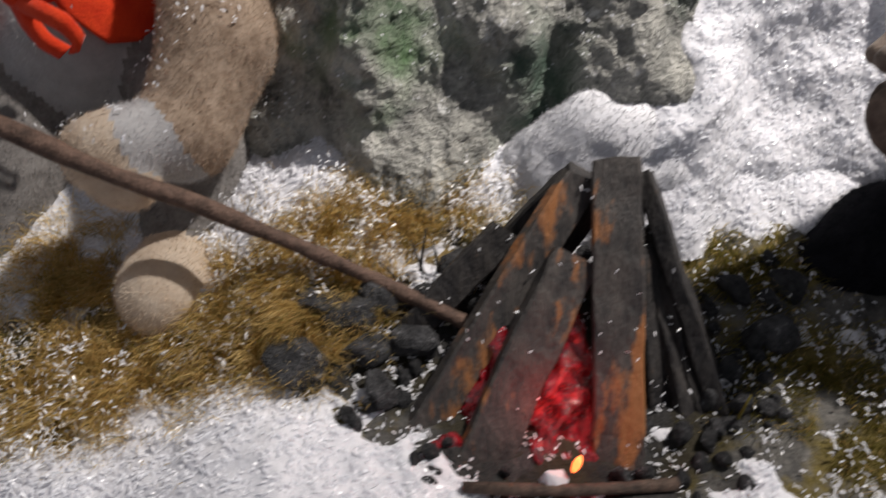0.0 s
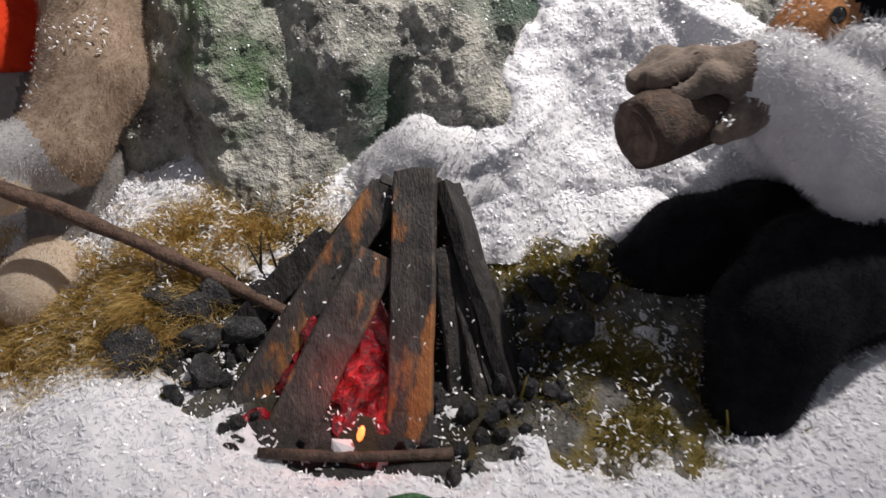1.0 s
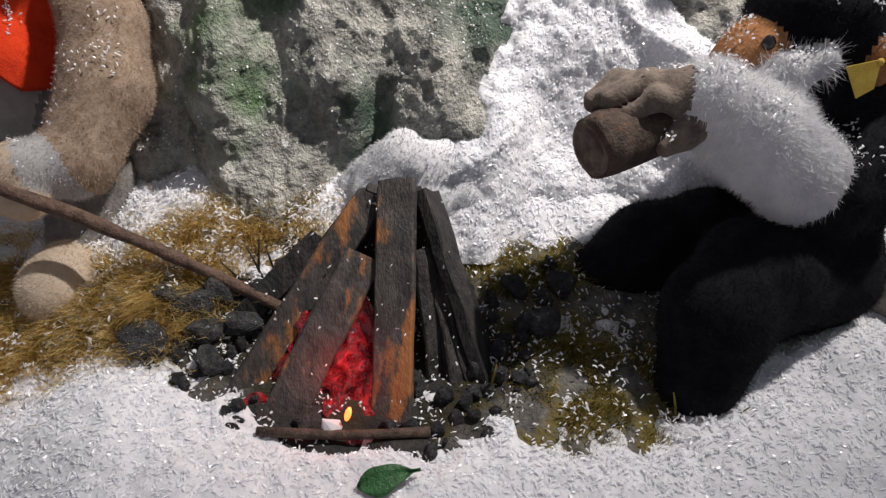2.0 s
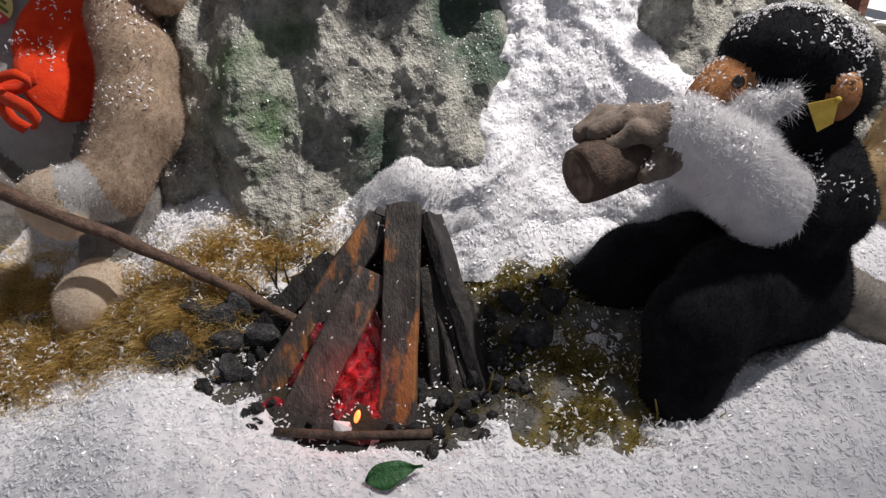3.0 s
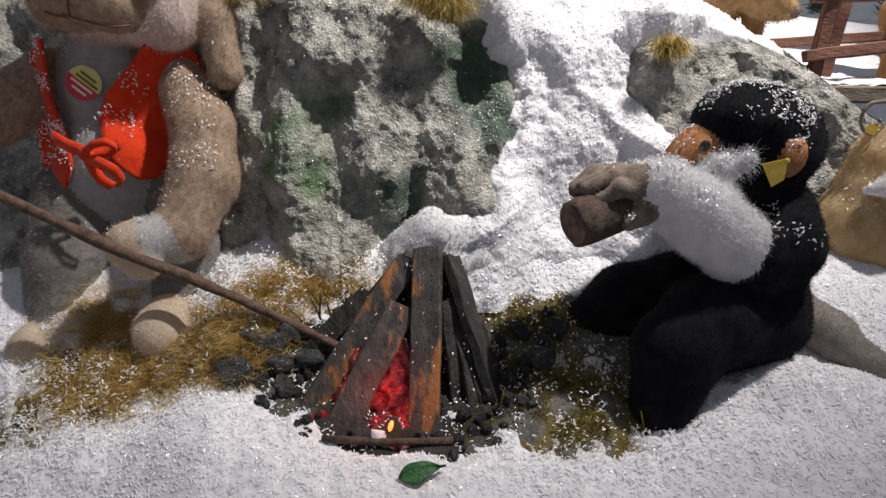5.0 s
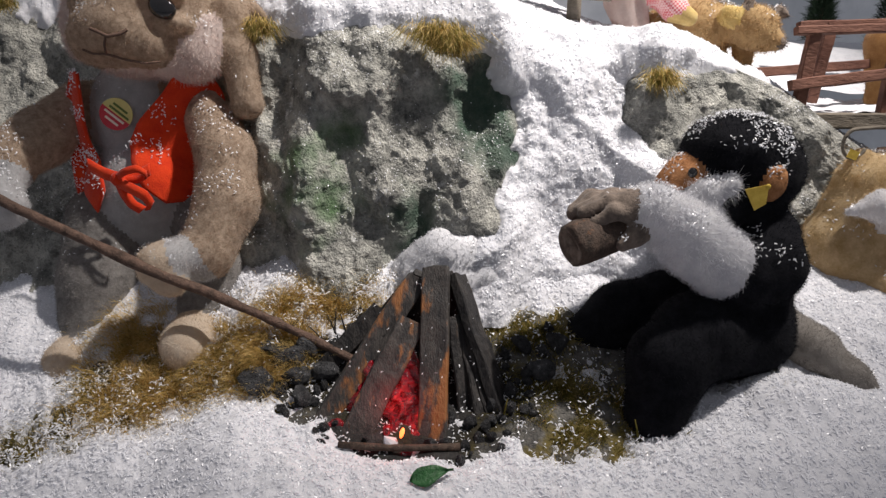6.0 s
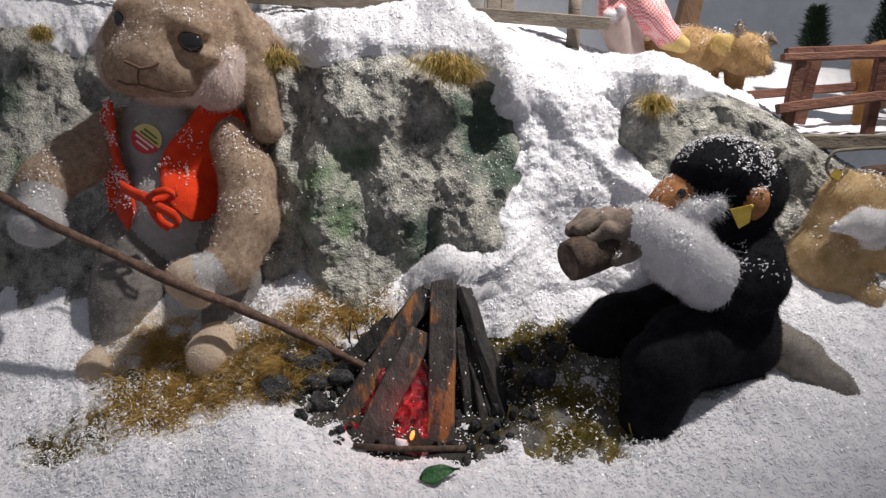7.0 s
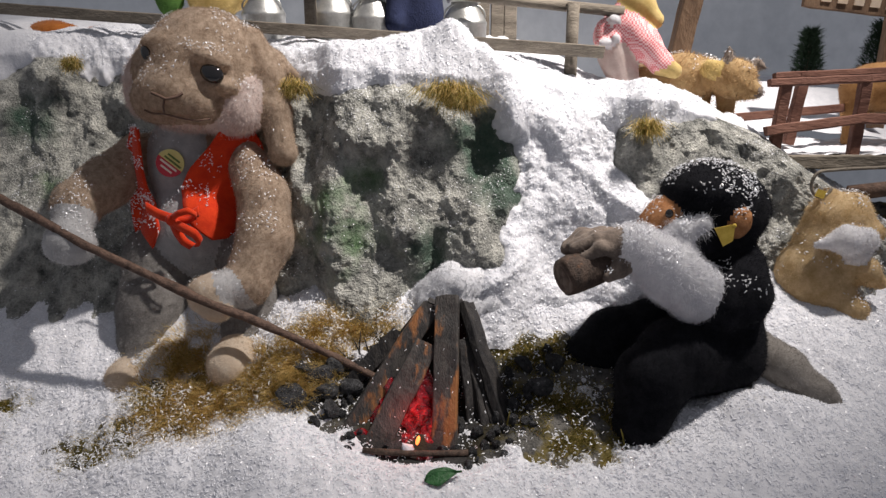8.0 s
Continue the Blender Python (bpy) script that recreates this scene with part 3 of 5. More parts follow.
# a loose heap at the foot of the gully
heap = Blob(0.018)
for hx, hy, hz, hr in ((0.002, 0.190, 0.118, 0.022), (0.028, 0.182, 0.134, 0.027), (0.054, 0.178, 0.146, 0.030), (0.082, 0.176, 0.144, 0.028), (0.112, 0.184, 0.136, 0.028), (0.044, 0.180, 0.158, 0.016), (0.066, 0.168, 0.112, 0.036), (0.024, 0.172, 0.104, 0.030), (0.110, 0.172, 0.110, 0.032)):
    heap.ball((hx, hy, hz), (hr * 1.15, hr, hr * 0.9))
tagged(part("snow_heap", heap.mesh("snow_heap", [snow_mat], 0.003, [(260000, 0.0045, 0.0005, 0.0)], rough=0.0040), None), "fluffy heap of white artificial snow against the rock", "snow", kind="stuff")


# ---- the plush rabbit with its vest and stick ----
FUR = (380000, 0.0048, 0.00032, 0.25)
rabbit = Blob(0.014)
rabbit.ball((-0.352, 0.295, 0.452), (0.094, 0.085, 0.082)).ball((-0.340, 0.305, 0.495), (0.074, 0.070, 0.056))
rabbit.ball((-0.370, 0.232, 0.424), (0.055, 0.045, 0.042))
rabbit.ball((-0.405, 0.245, 0.412), (0.030, 0.036, 0.032)).ball((-0.335, 0.238, 0.410), (0.034, 0.036, 0.030))
rabbit.ball((-0.280, 0.270, 0.402), (0.032, 0.034, 0.040), 3).limb([(-0.268, 0.268, 0.425), (-0.282, 0.262, 0.395), (-0.305, 0.258, 0.378)], [0.022, 0.030, 0.022], 3).ball((-0.350, 0.262, 0.385), (0.055, 0.035, 0.018), 3).ball((-0.443, 0.285, 0.430), (0.020, 0.030, 0.045), 3)
rabbit.ball((-0.305, 0.224, 0.474), (0.029, 0.018, 0.013), 0, (0, 20, 0)).ball((-0.298, 0.228, 0.438), (0.026, 0.016, 0.010), 0, (0, 15, 0)).ball((-0.392, 0.240, 0.500), (0.022, 0.014, 0.010), 0, (0, -15, 0))
rabbit.limb([(-0.266, 0.305, 0.505), (-0.240, 0.292, 0.450), (-0.231, 0.280, 0.395), (-0.219, 0.265, 0.332)], [0.017, 0.021, 0.023, 0.022])
rabbit.limb([(-0.235, 0.315, 0.470), (-0.205, 0.325, 0.448)], [0.018, 0.008])
rabbit.limb([(-0.430, 0.320, 0.490), (-0.452, 0.320, 0.430)], [0.018, 0.018])
rabbit.ball((-0.372, 0.320, 0.300), (0.080, 0.062, 0.100)).ball((-0.368, 0.305, 0.200), (0.090, 0.072, 0.080))
rabbit.ball((-0.380, 0.300, 0.300), (0.066, 0.046, 0.095), 1).ball((-0.376, 0.277, 0.205), (0.072, 0.053, 0.074), 1)
rabbit.limb([(-0.285, 0.290, 0.325), (-0.250, 0.248, 0.265), (-0.243, 0.215, 0.205), (-0.262, 0.175, 0.150)], [0.034, 0.038, 0.041, 0.036])
rabbit.limb([(-0.268, 0.168, 0.142), (-0.290, 0.150, 0.146)], [0.030, 0.027], 1).ball((-0.312, 0.142, 0.138), (0.030, 0.026, 0.031), 2).ball((-0.296, 0.128, 0.118), (0.020, 0.016, 0.016), 2)
rabbit.limb([(-0.462, 0.310, 0.320), (-0.500, 0.260, 0.285), (-0.525, 0.215, 0.262)], [0.038, 0.038, 0.036])
rabbit.limb([(-0.525, 0.205, 0.250), (-0.520, 0.172, 0.222)], [0.030, 0.027], 1).ball((-0.514, 0.158, 0.210), (0.038, 0.027, 0.030), 1)
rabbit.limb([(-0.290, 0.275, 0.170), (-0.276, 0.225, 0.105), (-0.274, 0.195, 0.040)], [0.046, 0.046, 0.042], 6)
rabbit.ball((-0.282, 0.142, 0.032), (0.040, 0.052, 0.036), 2)
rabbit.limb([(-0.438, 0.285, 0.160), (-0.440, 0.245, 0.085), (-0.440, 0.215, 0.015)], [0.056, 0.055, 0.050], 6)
rabbit.ball((-0.452, 0.170, -0.004), (0.042, 0.050, 0.030), 2)
rabbit.limb([(-0.350, 0.245, 0.475), (-0.366, 0.218, 0.432)], [0.030, 0.024])
face = [bead((-0.303, 0.2135, 0.453), (0.0175, 0.0095, 0.0135), (0, 22, 0), 5), bead((-0.402, 0.2315, 0.481), (0.0080, 0.008, 0.0120), (0, -15, 0), 5)]
face += [stitch(rabbit, [(-0.382, 0.427), (-0.372, 0.423), (-0.362, 0.418), (-0.348, 0.421), (-0.340, 0.426)], 0.0022, 4, 0.12, 0.0026), stitch(rabbit, [(-0.364, 0.418), (-0.368, 0.408), (-0.370, 0.397)], 0.0015, 4, 0.12, 0.0030)]
face += [stitch(rabbit, [(-0.400, 0.402), (-0.388, 0.397), (-0.370, 0.397), (-0.350, 0.390), (-0.330, 0.386), (-0.314, 0.388)], 0.0014, 4, 0.12, 0.0032)]
ob = part("plush_rabbit", rabbit.mesh("plush_rabbit", [taupe_fur, grey_fur, cream_fur, pink_fur, seam_mat, eye_mat, shaded_leg_fur], 0.0045, [FUR, FUR, FUR, (200000, 0.009, 0.0004, 0.5), (0, 0, 0, 0), (0, 0, 0, 0), FUR], extra=face), None)
tagged(ob, "taupe plush lop-eared rabbit standing on the snow, snow-speckled", "toy")


def front_of(blob, x, z, start=0.08, off=0.004):
    """The y at which a ray from the front meets the soft body."""
    x, z = np.asarray(x, float), np.asarray(z, float)
    y = np.full(x.shape, start)
    for _ in range(60):
        d = blob.field(np.stack([x, y, z], -1))
        y = np.minimum(y + np.maximum(d - off, 0) * 0.8, 0.40)
    return y


trunk = Blob(0.02)
trunk.prims = [p for p in rabbit.prims if p[0] == "e" and 0.19 < p[1][2] < 0.31 and abs(p[1][0] + 0.375) < 0.03]
trunk.ball((-0.275, 0.295, 0.315), (0.03, 0.03, 0.03)).ball((-0.455, 0.305, 0.32), (0.03, 0.03, 0.04))


def panel(name, zs, inner, outer, parent, label=""):
    s = np.linspace(0, 1, 26)
    t = np.linspace(0, 1, 14)
    z0 = np.interp(s, np.linspace(0, 1, len(zs)), zs)
    xi, xo = np.interp(s, np.linspace(0, 1, len(inner)), inner), np.interp(s, np.linspace(0, 1, len(outer)), outer)
    x = xi[:, None] + (xo - xi)[:, None] * t
    z = z0[:, None] + 0 * t
    y = np.minimum(front_of(trunk, x, z, off=0.0055), 0.262 + 0.10 * (z - 0.2))
    y = np.minimum(y, np.minimum.accumulate(y[::-1], 0)[::-1] + 0.02) + 0.002 * fbm(x, z, 0, 0.04, 2, 3)
    me = mesh_of(name, np.stack([x, y, z], -1).reshape(-1, 3), grid_faces(*x.shape), [red_felt])
    ob = part(name, me, None, parent, label)
    so = ob.modifiers.new("thick", "SOLIDIFY")
    so.thickness, so.offset = 0.004, 0
    return ob


vest = thing("red_vest", label="bright red felt vest with tied bow, snow-speckled", category="clothing")
panel("vest_panel", [0.375, 0.345, 0.31, 0.28, 0.25, 0.225, 0.20], [-0.302, -0.326, -0.360, -0.376, -0.370, -0.358, -0.330], [-0.272, -0.254, -0.248, -0.252, -0.260, -0.270, -0.286], vest)
panel("vest_panel", [0.372, 0.34, 0.31, 0.28, 0.25, 0.22, 0.18], [-0.434, -0.434, -0.434, -0.430, -0.416, -0.408, -0.428], [-0.460, -0.468, -0.470, -0.470, -0.468, -0.466, -0.460], vest, "snow-crusted red felt")


def ribbon(name, pts, width, mat, parent, up=(0, 0, 1), thick=0.003):
    pts = np.array(pts, float)
    s = np.linspace(0, len(pts) - 1, 6 * len(pts))
    p = np.stack([np.interp(s, np.arange(len(pts)), pts[:, k]) for k in range(3)], 1)
    for _ in range(3):
        p[1:-1] = (p[:-2] + p[1:-1] * 2 + p[2:]) / 4
    u = np.array(up, float) * width / 2
    me = mesh_of(name, np.stack([p - u, p + u], 1).reshape(-1, 3), grid_faces(len(p), 2), [mat])
    ob = part(name, me, None, parent)
    so = ob.modifiers.new("thick", "SOLIDIFY")
    so.thickness, so.offset = thick, 0
    return ob


ribbon("bow_strap", [(-0.420, 0.212, 0.256), (-0.400, 0.206, 0.246), (-0.378, 0.200, 0.240), (-0.356, 0.205, 0.240), (-0.340, 0.212, 0.250)], 0.016, red_felt, vest)
ribbon("bow_loop", [(-0.380, 0.197, 0.240), (-0.362, 0.186, 0.252), (-0.346, 0.186, 0.256), (-0.338, 0.196, 0.246), (-0.352, 0.200, 0.238), (-0.372, 0.199, 0.238)], 0.010, red_felt, vest)
ribbon("bow_loop", [(-0.376, 0.196, 0.236), (-0.356, 0.184, 0.230), (-0.338, 0.180, 0.222), (-0.331, 0.184, 0.208), (-0.340, 0.190, 0.205)], 0.014, red_felt, vest, (0.5, 0, 0.86))
ribbon("bow_tail", [(-0.376, 0.197, 0.236), (-0.368, 0.190, 0.222), (-0.358, 0.187, 0.208), (-0.346, 0.188, 0.200)], 0.013, red_felt, vest, (0.75, 0, 0.66))
bm = bmesh.new()
bmesh.ops.create_uvsphere(bm, u_segments=14, v_segments=10, radius=1, matrix=pose(-0.377, 0.198, 0.239) @ Matrix.Diagonal((0.010, 0.007, 0.010, 1)))
part("bow_knot", bm, red_felt, vest, smooth=True)

badge_red = material("badge_red", (0.45, 0.015, 0.03), (0.55, 0.03, 0.05), 0.02, 0.003, 0.35, 0, 0, spec=0.5)
badge_yellow = material("badge_yellow", (0.60, 0.50, 0.16), (0.70, 0.60, 0.22), 0.02, 0.003, 0.35, 0, 0, spec=0.5)
badge_pale = material("badge_print", (0.75, 0.6, 0.5), (0.8, 0.7, 0.6), 0.02, 0.003, 0.4, 0, 0)
badge_dark = material("badge_dark_print", (0.10, 0.14, 0.03), (0.14, 0.18, 0.05), 0.02, 0.003, 0.4, 0, 0)
badge = thing("round_badge", (-0.391, float(front_of(trunk, [-0.391], [0.318], off=0.004)[0]) - 0.002, 0.318), label="round red and yellow paper badge on the chest", category="badge")
badge.rotation_euler = (radians(82), radians(40), 0)


def disc(name, r, a0, a1, depth, mat, parent):
    bm = bmesh.new()
    n = 24
    ring = [bm.verts.new((r * math.cos(a0 + (a1 - a0) * k / n), r * math.sin(a0 + (a1 - a0) * k / n), depth)) for k in range(n + 1)]
    face = bm.faces.new(ring)
    ext = bmesh.ops.extrude_face_region(bm, geom=[face])
    bmesh.ops.translate(bm, verts=[v for v in ext["geom"] if isinstance(v, bmesh.types.BMVert)], vec=(0, 0, 0.0008))
    bmesh.ops.recalc_face_normals(bm, faces=bm.faces)
    return part(name, bm, mat, parent)


disc("badge_half", 0.0215, math.pi, 2 * math.pi, 0, badge_red, badge)
disc("badge_half", 0.0215, 0, math.pi, 0, badge_yellow, badge)
for cx_, cy_, w_, m_ in ((0, 0.010, 0.022, badge_dark), (0.002, 0.004, 0.030, badge_dark), (0, -0.004, 0.030, badge_pale), (0.001, -0.011, 0.020, badge_pale)):
    bm = bmesh.new()
    bmesh.ops.create_cube(bm, size=1, matrix=pose(cx_, cy_, 0.0012) @ Matrix.Diagonal((w_, 0.0030, 0.0006, 1)))
    part("print_bar", bm, m_, badge)

stick_pts = [(-0.665, 0.186, 0.296), (-0.616, 0.175, 0.276), (-0.546, 0.152, 0.248), (-0.480, 0.138, 0.215), (-0.404, 0.126, 0.182), (-0.339, 0.116, 0.154), (-0.300, 0.112, 0.137), (-0.249, 0.112, 0.116), (-0.203, 0.106, 0.097), (-0.157, 0.098, 0.079), (-0.110, 0.086, 0.061), (-0.066, 0.070, 0.044), (-0.045, 0.064, 0.036)]
fine = np.linspace(0, len(stick_pts) - 1, 60)
sp = np.stack([np.interp(fine, np.arange(len(stick_pts)), np.array(stick_pts)[:, k]) for k in range(3)], 1)
sp += 0.0016 * np.stack([0 * fine, fbm(fine * 0.02, 0, 0, 0.06, 2, 1), fbm(fine * 0.02, 5, 0, 0.06, 2, 2)], 1)
tagged(tube("roasting_stick", sp, 0.0068 - 0.0018 * np.linspace(0, 1, 60) + 0.0008 * fbm(fine * 0.02, 2, 0, 0.05, 2, 7), bark_mat, rough=0.0012), "long brown bark stick held over the campfire", "stick")

# ---- the plush monkey, sitting with a piece of log ----
BLACK = (240000, 0.006, 0.00032, 0.2)
monkey = Blob(0.012)
# head with its overhanging crown, dark jaw, face, muzzle, whiskers and ear
monkey.ball((0.422, 0.100, 0.276), (0.070, 0.064, 0.062)).ball((0.400, 0.094, 0.302), (0.050, 0.060, 0.036), 0, (0, -4, 0)).ball((0.398, 0.080, 0.238), (0.040, 0.036, 0.030))
monkey.ball((0.352, 0.088, 0.272), (0.021, 0.034, 0.022), 3).ball((0.338, 0.086, 0.264), (0.020, 0.026, 0.016), 3, (0, -25, 0)).ball((0.334, 0.080, 0.246), (0.022, 0.024, 0.015), 7)
monkey.limb([(0.346, 0.056, 0.244), (0.364, 0.047, 0.256), (0.386, 0.042, 0.268)], [0.014, 0.017, 0.012], 6, melt=0.006).ball((0.358, 0.052, 0.238), (0.020, 0.016, 0.015), 6)
monkey.ball((0.430, 0.038, 0.270), (0.015, 0.008, 0.020), 3, (0, 12, 0), melt=0.003)
# trunk and the sleeves
monkey.limb([(0.440, 0.105, 0.215), (0.436, 0.100, 0.150), (0.425, 0.090, 0.085)], [0.044, 0.054, 0.056])
monkey.limb([(0.450, 0.075, 0.198), (0.438, 0.050, 0.172), (0.410, 0.038, 0.166)], [0.038, 0.042, 0.040])
# near arm: white fore-arm, felt hand with fingers round the log
monkey.limb([(0.376, 0.034, 0.182), (0.344, 0.036, 0.210), (0.306, 0.042, 0.238)], [0.038, 0.037, 0.030], 1)
monkey.limb([(0.300, 0.046, 0.238), (0.272, 0.046, 0.241)], [0.023, 0.019], 2)
for dy, dz, reach in ((-0.012, -0.004, 0.236), (0.002, 0.004, 0.226), (0.014, 0.004, 0.224)):
    monkey.limb([(0.278, 0.046 + dy * 0.6, 0.239 + dz), (0.254, 0.044 + dy, 0.243 + dz), (reach, 0.046 + dy, 0.230 + dz)], [0.0105, 0.0095, 0.0075], 2, melt=0.004)
monkey.limb([(0.296, 0.036, 0.226), (0.280, 0.030, 0.212), (0.266, 0.028, 0.202)], [0.015, 0.011, 0.008], 2, melt=0.006)
# far arm
monkey.limb([(0.440, 0.140, 0.190), (0.370, 0.125, 0.185), (0.310, 0.105, 0.222)], [0.036, 0.034, 0.028], 1)
monkey.limb([(0.302, 0.100, 0.227), (0.270, 0.092, 0.236)], [0.021, 0.018], 2)
for dy, reach in ((-0.010, 0.218), (0.006, 0.222)):
    monkey.limb([(0.272, 0.090 + dy * 0.5, 0.236), (0.242, 0.084 + dy, 0.240), (reach, 0.080 + dy, 0.228)], [0.012, 0.0115, 0.009], 2, melt=0.004)
# far leg with its felt foot, near leg, tail
monkey.limb([(0.425, 0.115, 0.078), (0.340, 0.120, 0.088), (0.278, 0.120, 0.080), (0.240, 0.122, 0.050)], [0.054, 0.047, 0.041, 0.032])
monkey.limb([(0.236, 0.128, 0.050), (0.200, 0.132, 0.044), (0.166, 0.138, 0.044)], [0.024, 0.019, 0.014], 2)
monkey.limb([(0.420, 0.070, 0.082), (0.348, 0.036, 0.088), (0.306, 0.012, 0.068), (0.290, -0.004, 0.014)], [0.056, 0.052, 0.046, 0.036])
monkey.limb([(0.470, 0.105, 0.076), (0.512, 0.078, 0.054)], [0.030, 0.028], 4).limb([(0.512, 0.078, 0.054), (0.548, 0.047, 0.030), (0.574, 0.030, 0.013)], [0.028, 0.019, 0.008], 4)


# it rocks to and fro on its seat: the mean lean, growing from the hips to the head
LEAN = 0.022


def leaned(p):
    return p - np.array((LEAN * float(np.clip((p[2] - 0.08) / 0.12, 0, 1)), 0, 0))


monkey.prims = [(k, leaned(a), b if k == "e" else leaned(b), *rest) for k, a, b, *rest in monkey.prims]
tail_fur = material("grey_taupe_plush", (0.24, 0.22, 0.20), (0.42, 0.39, 0.36), 0.02, 0.003, 0.95, 0, 0.3, sheen=0.2, spec=0.1, thin=0.4)
ob = part("plush_monkey", monkey.mesh("plush_monkey", [black_fur, white_fur, brown_felt, orange_felt, tail_fur, eye_mat, white_fur, pink_fur], 0.0035, [BLACK, (340000, 0.009, 0.0003, 0.2), (60000, 0.002, 0.0003, 0.1), (50000, 0.002, 0.0003, 0.1), FUR, (0, 0, 0, 0), (110000, 0.016, 0.0003, -0.15), (80000, 0.003, 0.0003, 0.1)], extra=[bead((0.347 - LEAN, 0.0565, 0.279), (0.0055, 0.0045, 0.006), m=5)]), None)
tagged(ob, "black and white plush monkey sitting with outstretched arms", "toy")
log_mat = material("dark_bark", (0.030, 0.022, 0.018), (0.12, 0.08, 0.06), 0.012, 0.002, 0.7, 0.3, 0.6, third=(0.26, 0.11, 0.045), third_size=0.03, third_at=0.57)
log = thing("small_log", label="short brown log with dark sawn end in plush hands", category="log")
tube("bark", [(0.2095, 0.032, 0.200), (0.211, 0.0325, 0.2005), (0.220, 0.036, 0.2025), (0.240, 0.045, 0.207), (0.275, 0.060, 0.216), (0.300, 0.070, 0.222)], [0.0235, 0.0255, 0.0262, 0.0258, 0.0245, 0.0225], log_mat, log, 24, 0.003, 6)
end_mat = material("sawn_end", (0.07, 0.05, 0.04), (0.20, 0.155, 0.125), 0.01, 0.002, 0.8, 0.2, 0.5)
grain = lathe("sawn_end", [(0.0175, 0), (0.0178, 0.0010), (0.0140, 0.0014), (0.0132, 0.0006), (0.0085, 0.0006), (0.0080, 0.0013), (0.0030, 0.0013), (0.0025, 0.0005)], end_mat, log, 24)
grain.matrix_world = look((0.2093, 0.0319, 0.1998), (0.300, 0.070, 0.222)) @ Matrix.Scale(1.25, 4)
log.location.x = -LEAN
tag = thing("ear_tag", label="small yellow cloth tag on the plush ear", category="tag")
bm = bmesh.new()
q = [bm.verts.new(p) for p in ((0.421, 0.027, 0.272), (0.3965, 0.030, 0.2655), (0.4085, 0.027, 0.2425), (0.4195, 0.025, 0.2505))]
bm.faces.new(q)
ext = bmesh.ops.extrude_face_region(bm, geom=bm.faces[:])
bmesh.ops.translate(bm, verts=[v for v in ext["geom"] if isinstance(v, bmesh.types.BMVert)], vec=(0.0006, 0.0014, 0))
bmesh.ops.recalc_face_normals(bm, faces=bm.faces)
part("tag_cloth", bm, yellow_mat, tag)
lathe("tag_button", [(0.001, 0), (0.003, 0.0005), (0.003, 0.0015), (0.001, 0.002)], yellow_mat, tag, 12).matrix_world = pose(0.419, 0.026, 0.270, 90)
tag.location.x = -LEAN

# ---- the campfire ----
FIRE = "campfire"
def plank(a, b, w, t, mat, face=(0, -1, 0), seed=0, label="charred wooden plank leaning in the campfire tepee"):
    return tagged(bar("fire_plank", a, b, w, t, mat, None, face, 0.0016, seed, cuts=16), label, "firewood", FIRE)


plank((0.034, -0.020, -0.020), (0.038, 0.085, 0.157), 0.033, 0.013, char_mat, (-0.22, -0.9, 0.35), 1)
plank((-0.102, 0.004, -0.020), (0.016, 0.088, 0.142), 0.026, 0.014, char_mat, (0.25, -0.85, 0.35), 2)
plank((-0.060, -0.016, -0.022), (0.010, 0.058, 0.098), 0.034, 0.012, char_mat, (0.1, -0.9, 0.4), 3)
plank((0.118, 0.022, -0.005), (0.064, 0.098, 0.142), 0.036, 0.012, soot_mat, (0.92, -0.35, 0.3), 4, "blackened wooden plank leaning in the campfire tepee")
plank((0.102, 0.012, -0.008), (0.068, 0.082, 0.110), 0.012, 0.008, soot_mat, (0.6, -0.7, 0.3), 5, "thin blackened wood splinter leaning in the campfire")
plank((0.088, 0.010, -0.006), (0.070, 0.070, 0.084), 0.012, 0.009, soot_mat, (0.5, -0.8, 0.3), 6, "thin blackened wood splinter leaning in the campfire")
plank((0.074, 0.020, -0.006), (0.060, 0.070, 0.100), 0.020, 0.008, soot_mat, (0.3, -0.9, 0.3), 7, "blackened wooden plank leaning in the campfire tepee")
plank((-0.100, 0.070, 0.030), (-0.030, 0.100, 0.098), 0.024, 0.010, soot_mat, (0.1, -0.9, 0.4), 8, "blackened wooden plank leaning in the campfire tepee")
plank((0.000, 0.125, 0.055), (0.030, 0.100, 0.140), 0.040, 0.012, soot_mat, (0, -1, 0.2), 9, "blackened wooden plank leaning in the campfire tepee")
plank((-0.045, 0.110, 0.050), (0.018, 0.098, 0.136), 0.030, 0.012, soot_mat, (0, -1, 0.2), 10, "blackened wooden plank leaning in the campfire tepee")
plank((0.070, 0.110, 0.050), (0.044, 0.100, 0.140), 0.034, 0.012, soot_mat, (0, -1, 0.2), 11, "blackened wooden plank leaning in the campfire tepee")
tw = [(-0.070, -0.038, -0.008), (-0.03, -0.040, -0.010), (0.00, -0.041, -0.0095), (0.03, -0.040, -0.011), (0.064, -0.038, -0.011)]
tagged(tube("twig", tw, [0.0040, 0.0043, 0.0044, 0.0041, 0.0035], log_mat, rough=0.0012, seed=4), "thick brown twig lying in front of the embers", "firewood", FIRE)
tagged(tube("twig", [(0.016, -0.048, -0.026), (0.035, -0.046, -0.024), (0.062, -0.040, -0.022)], [0.010, 0.011, 0.009], soot_mat, rough=0.002, seed=5), "short blackened log end lying before the embers", "firewood", FIRE)

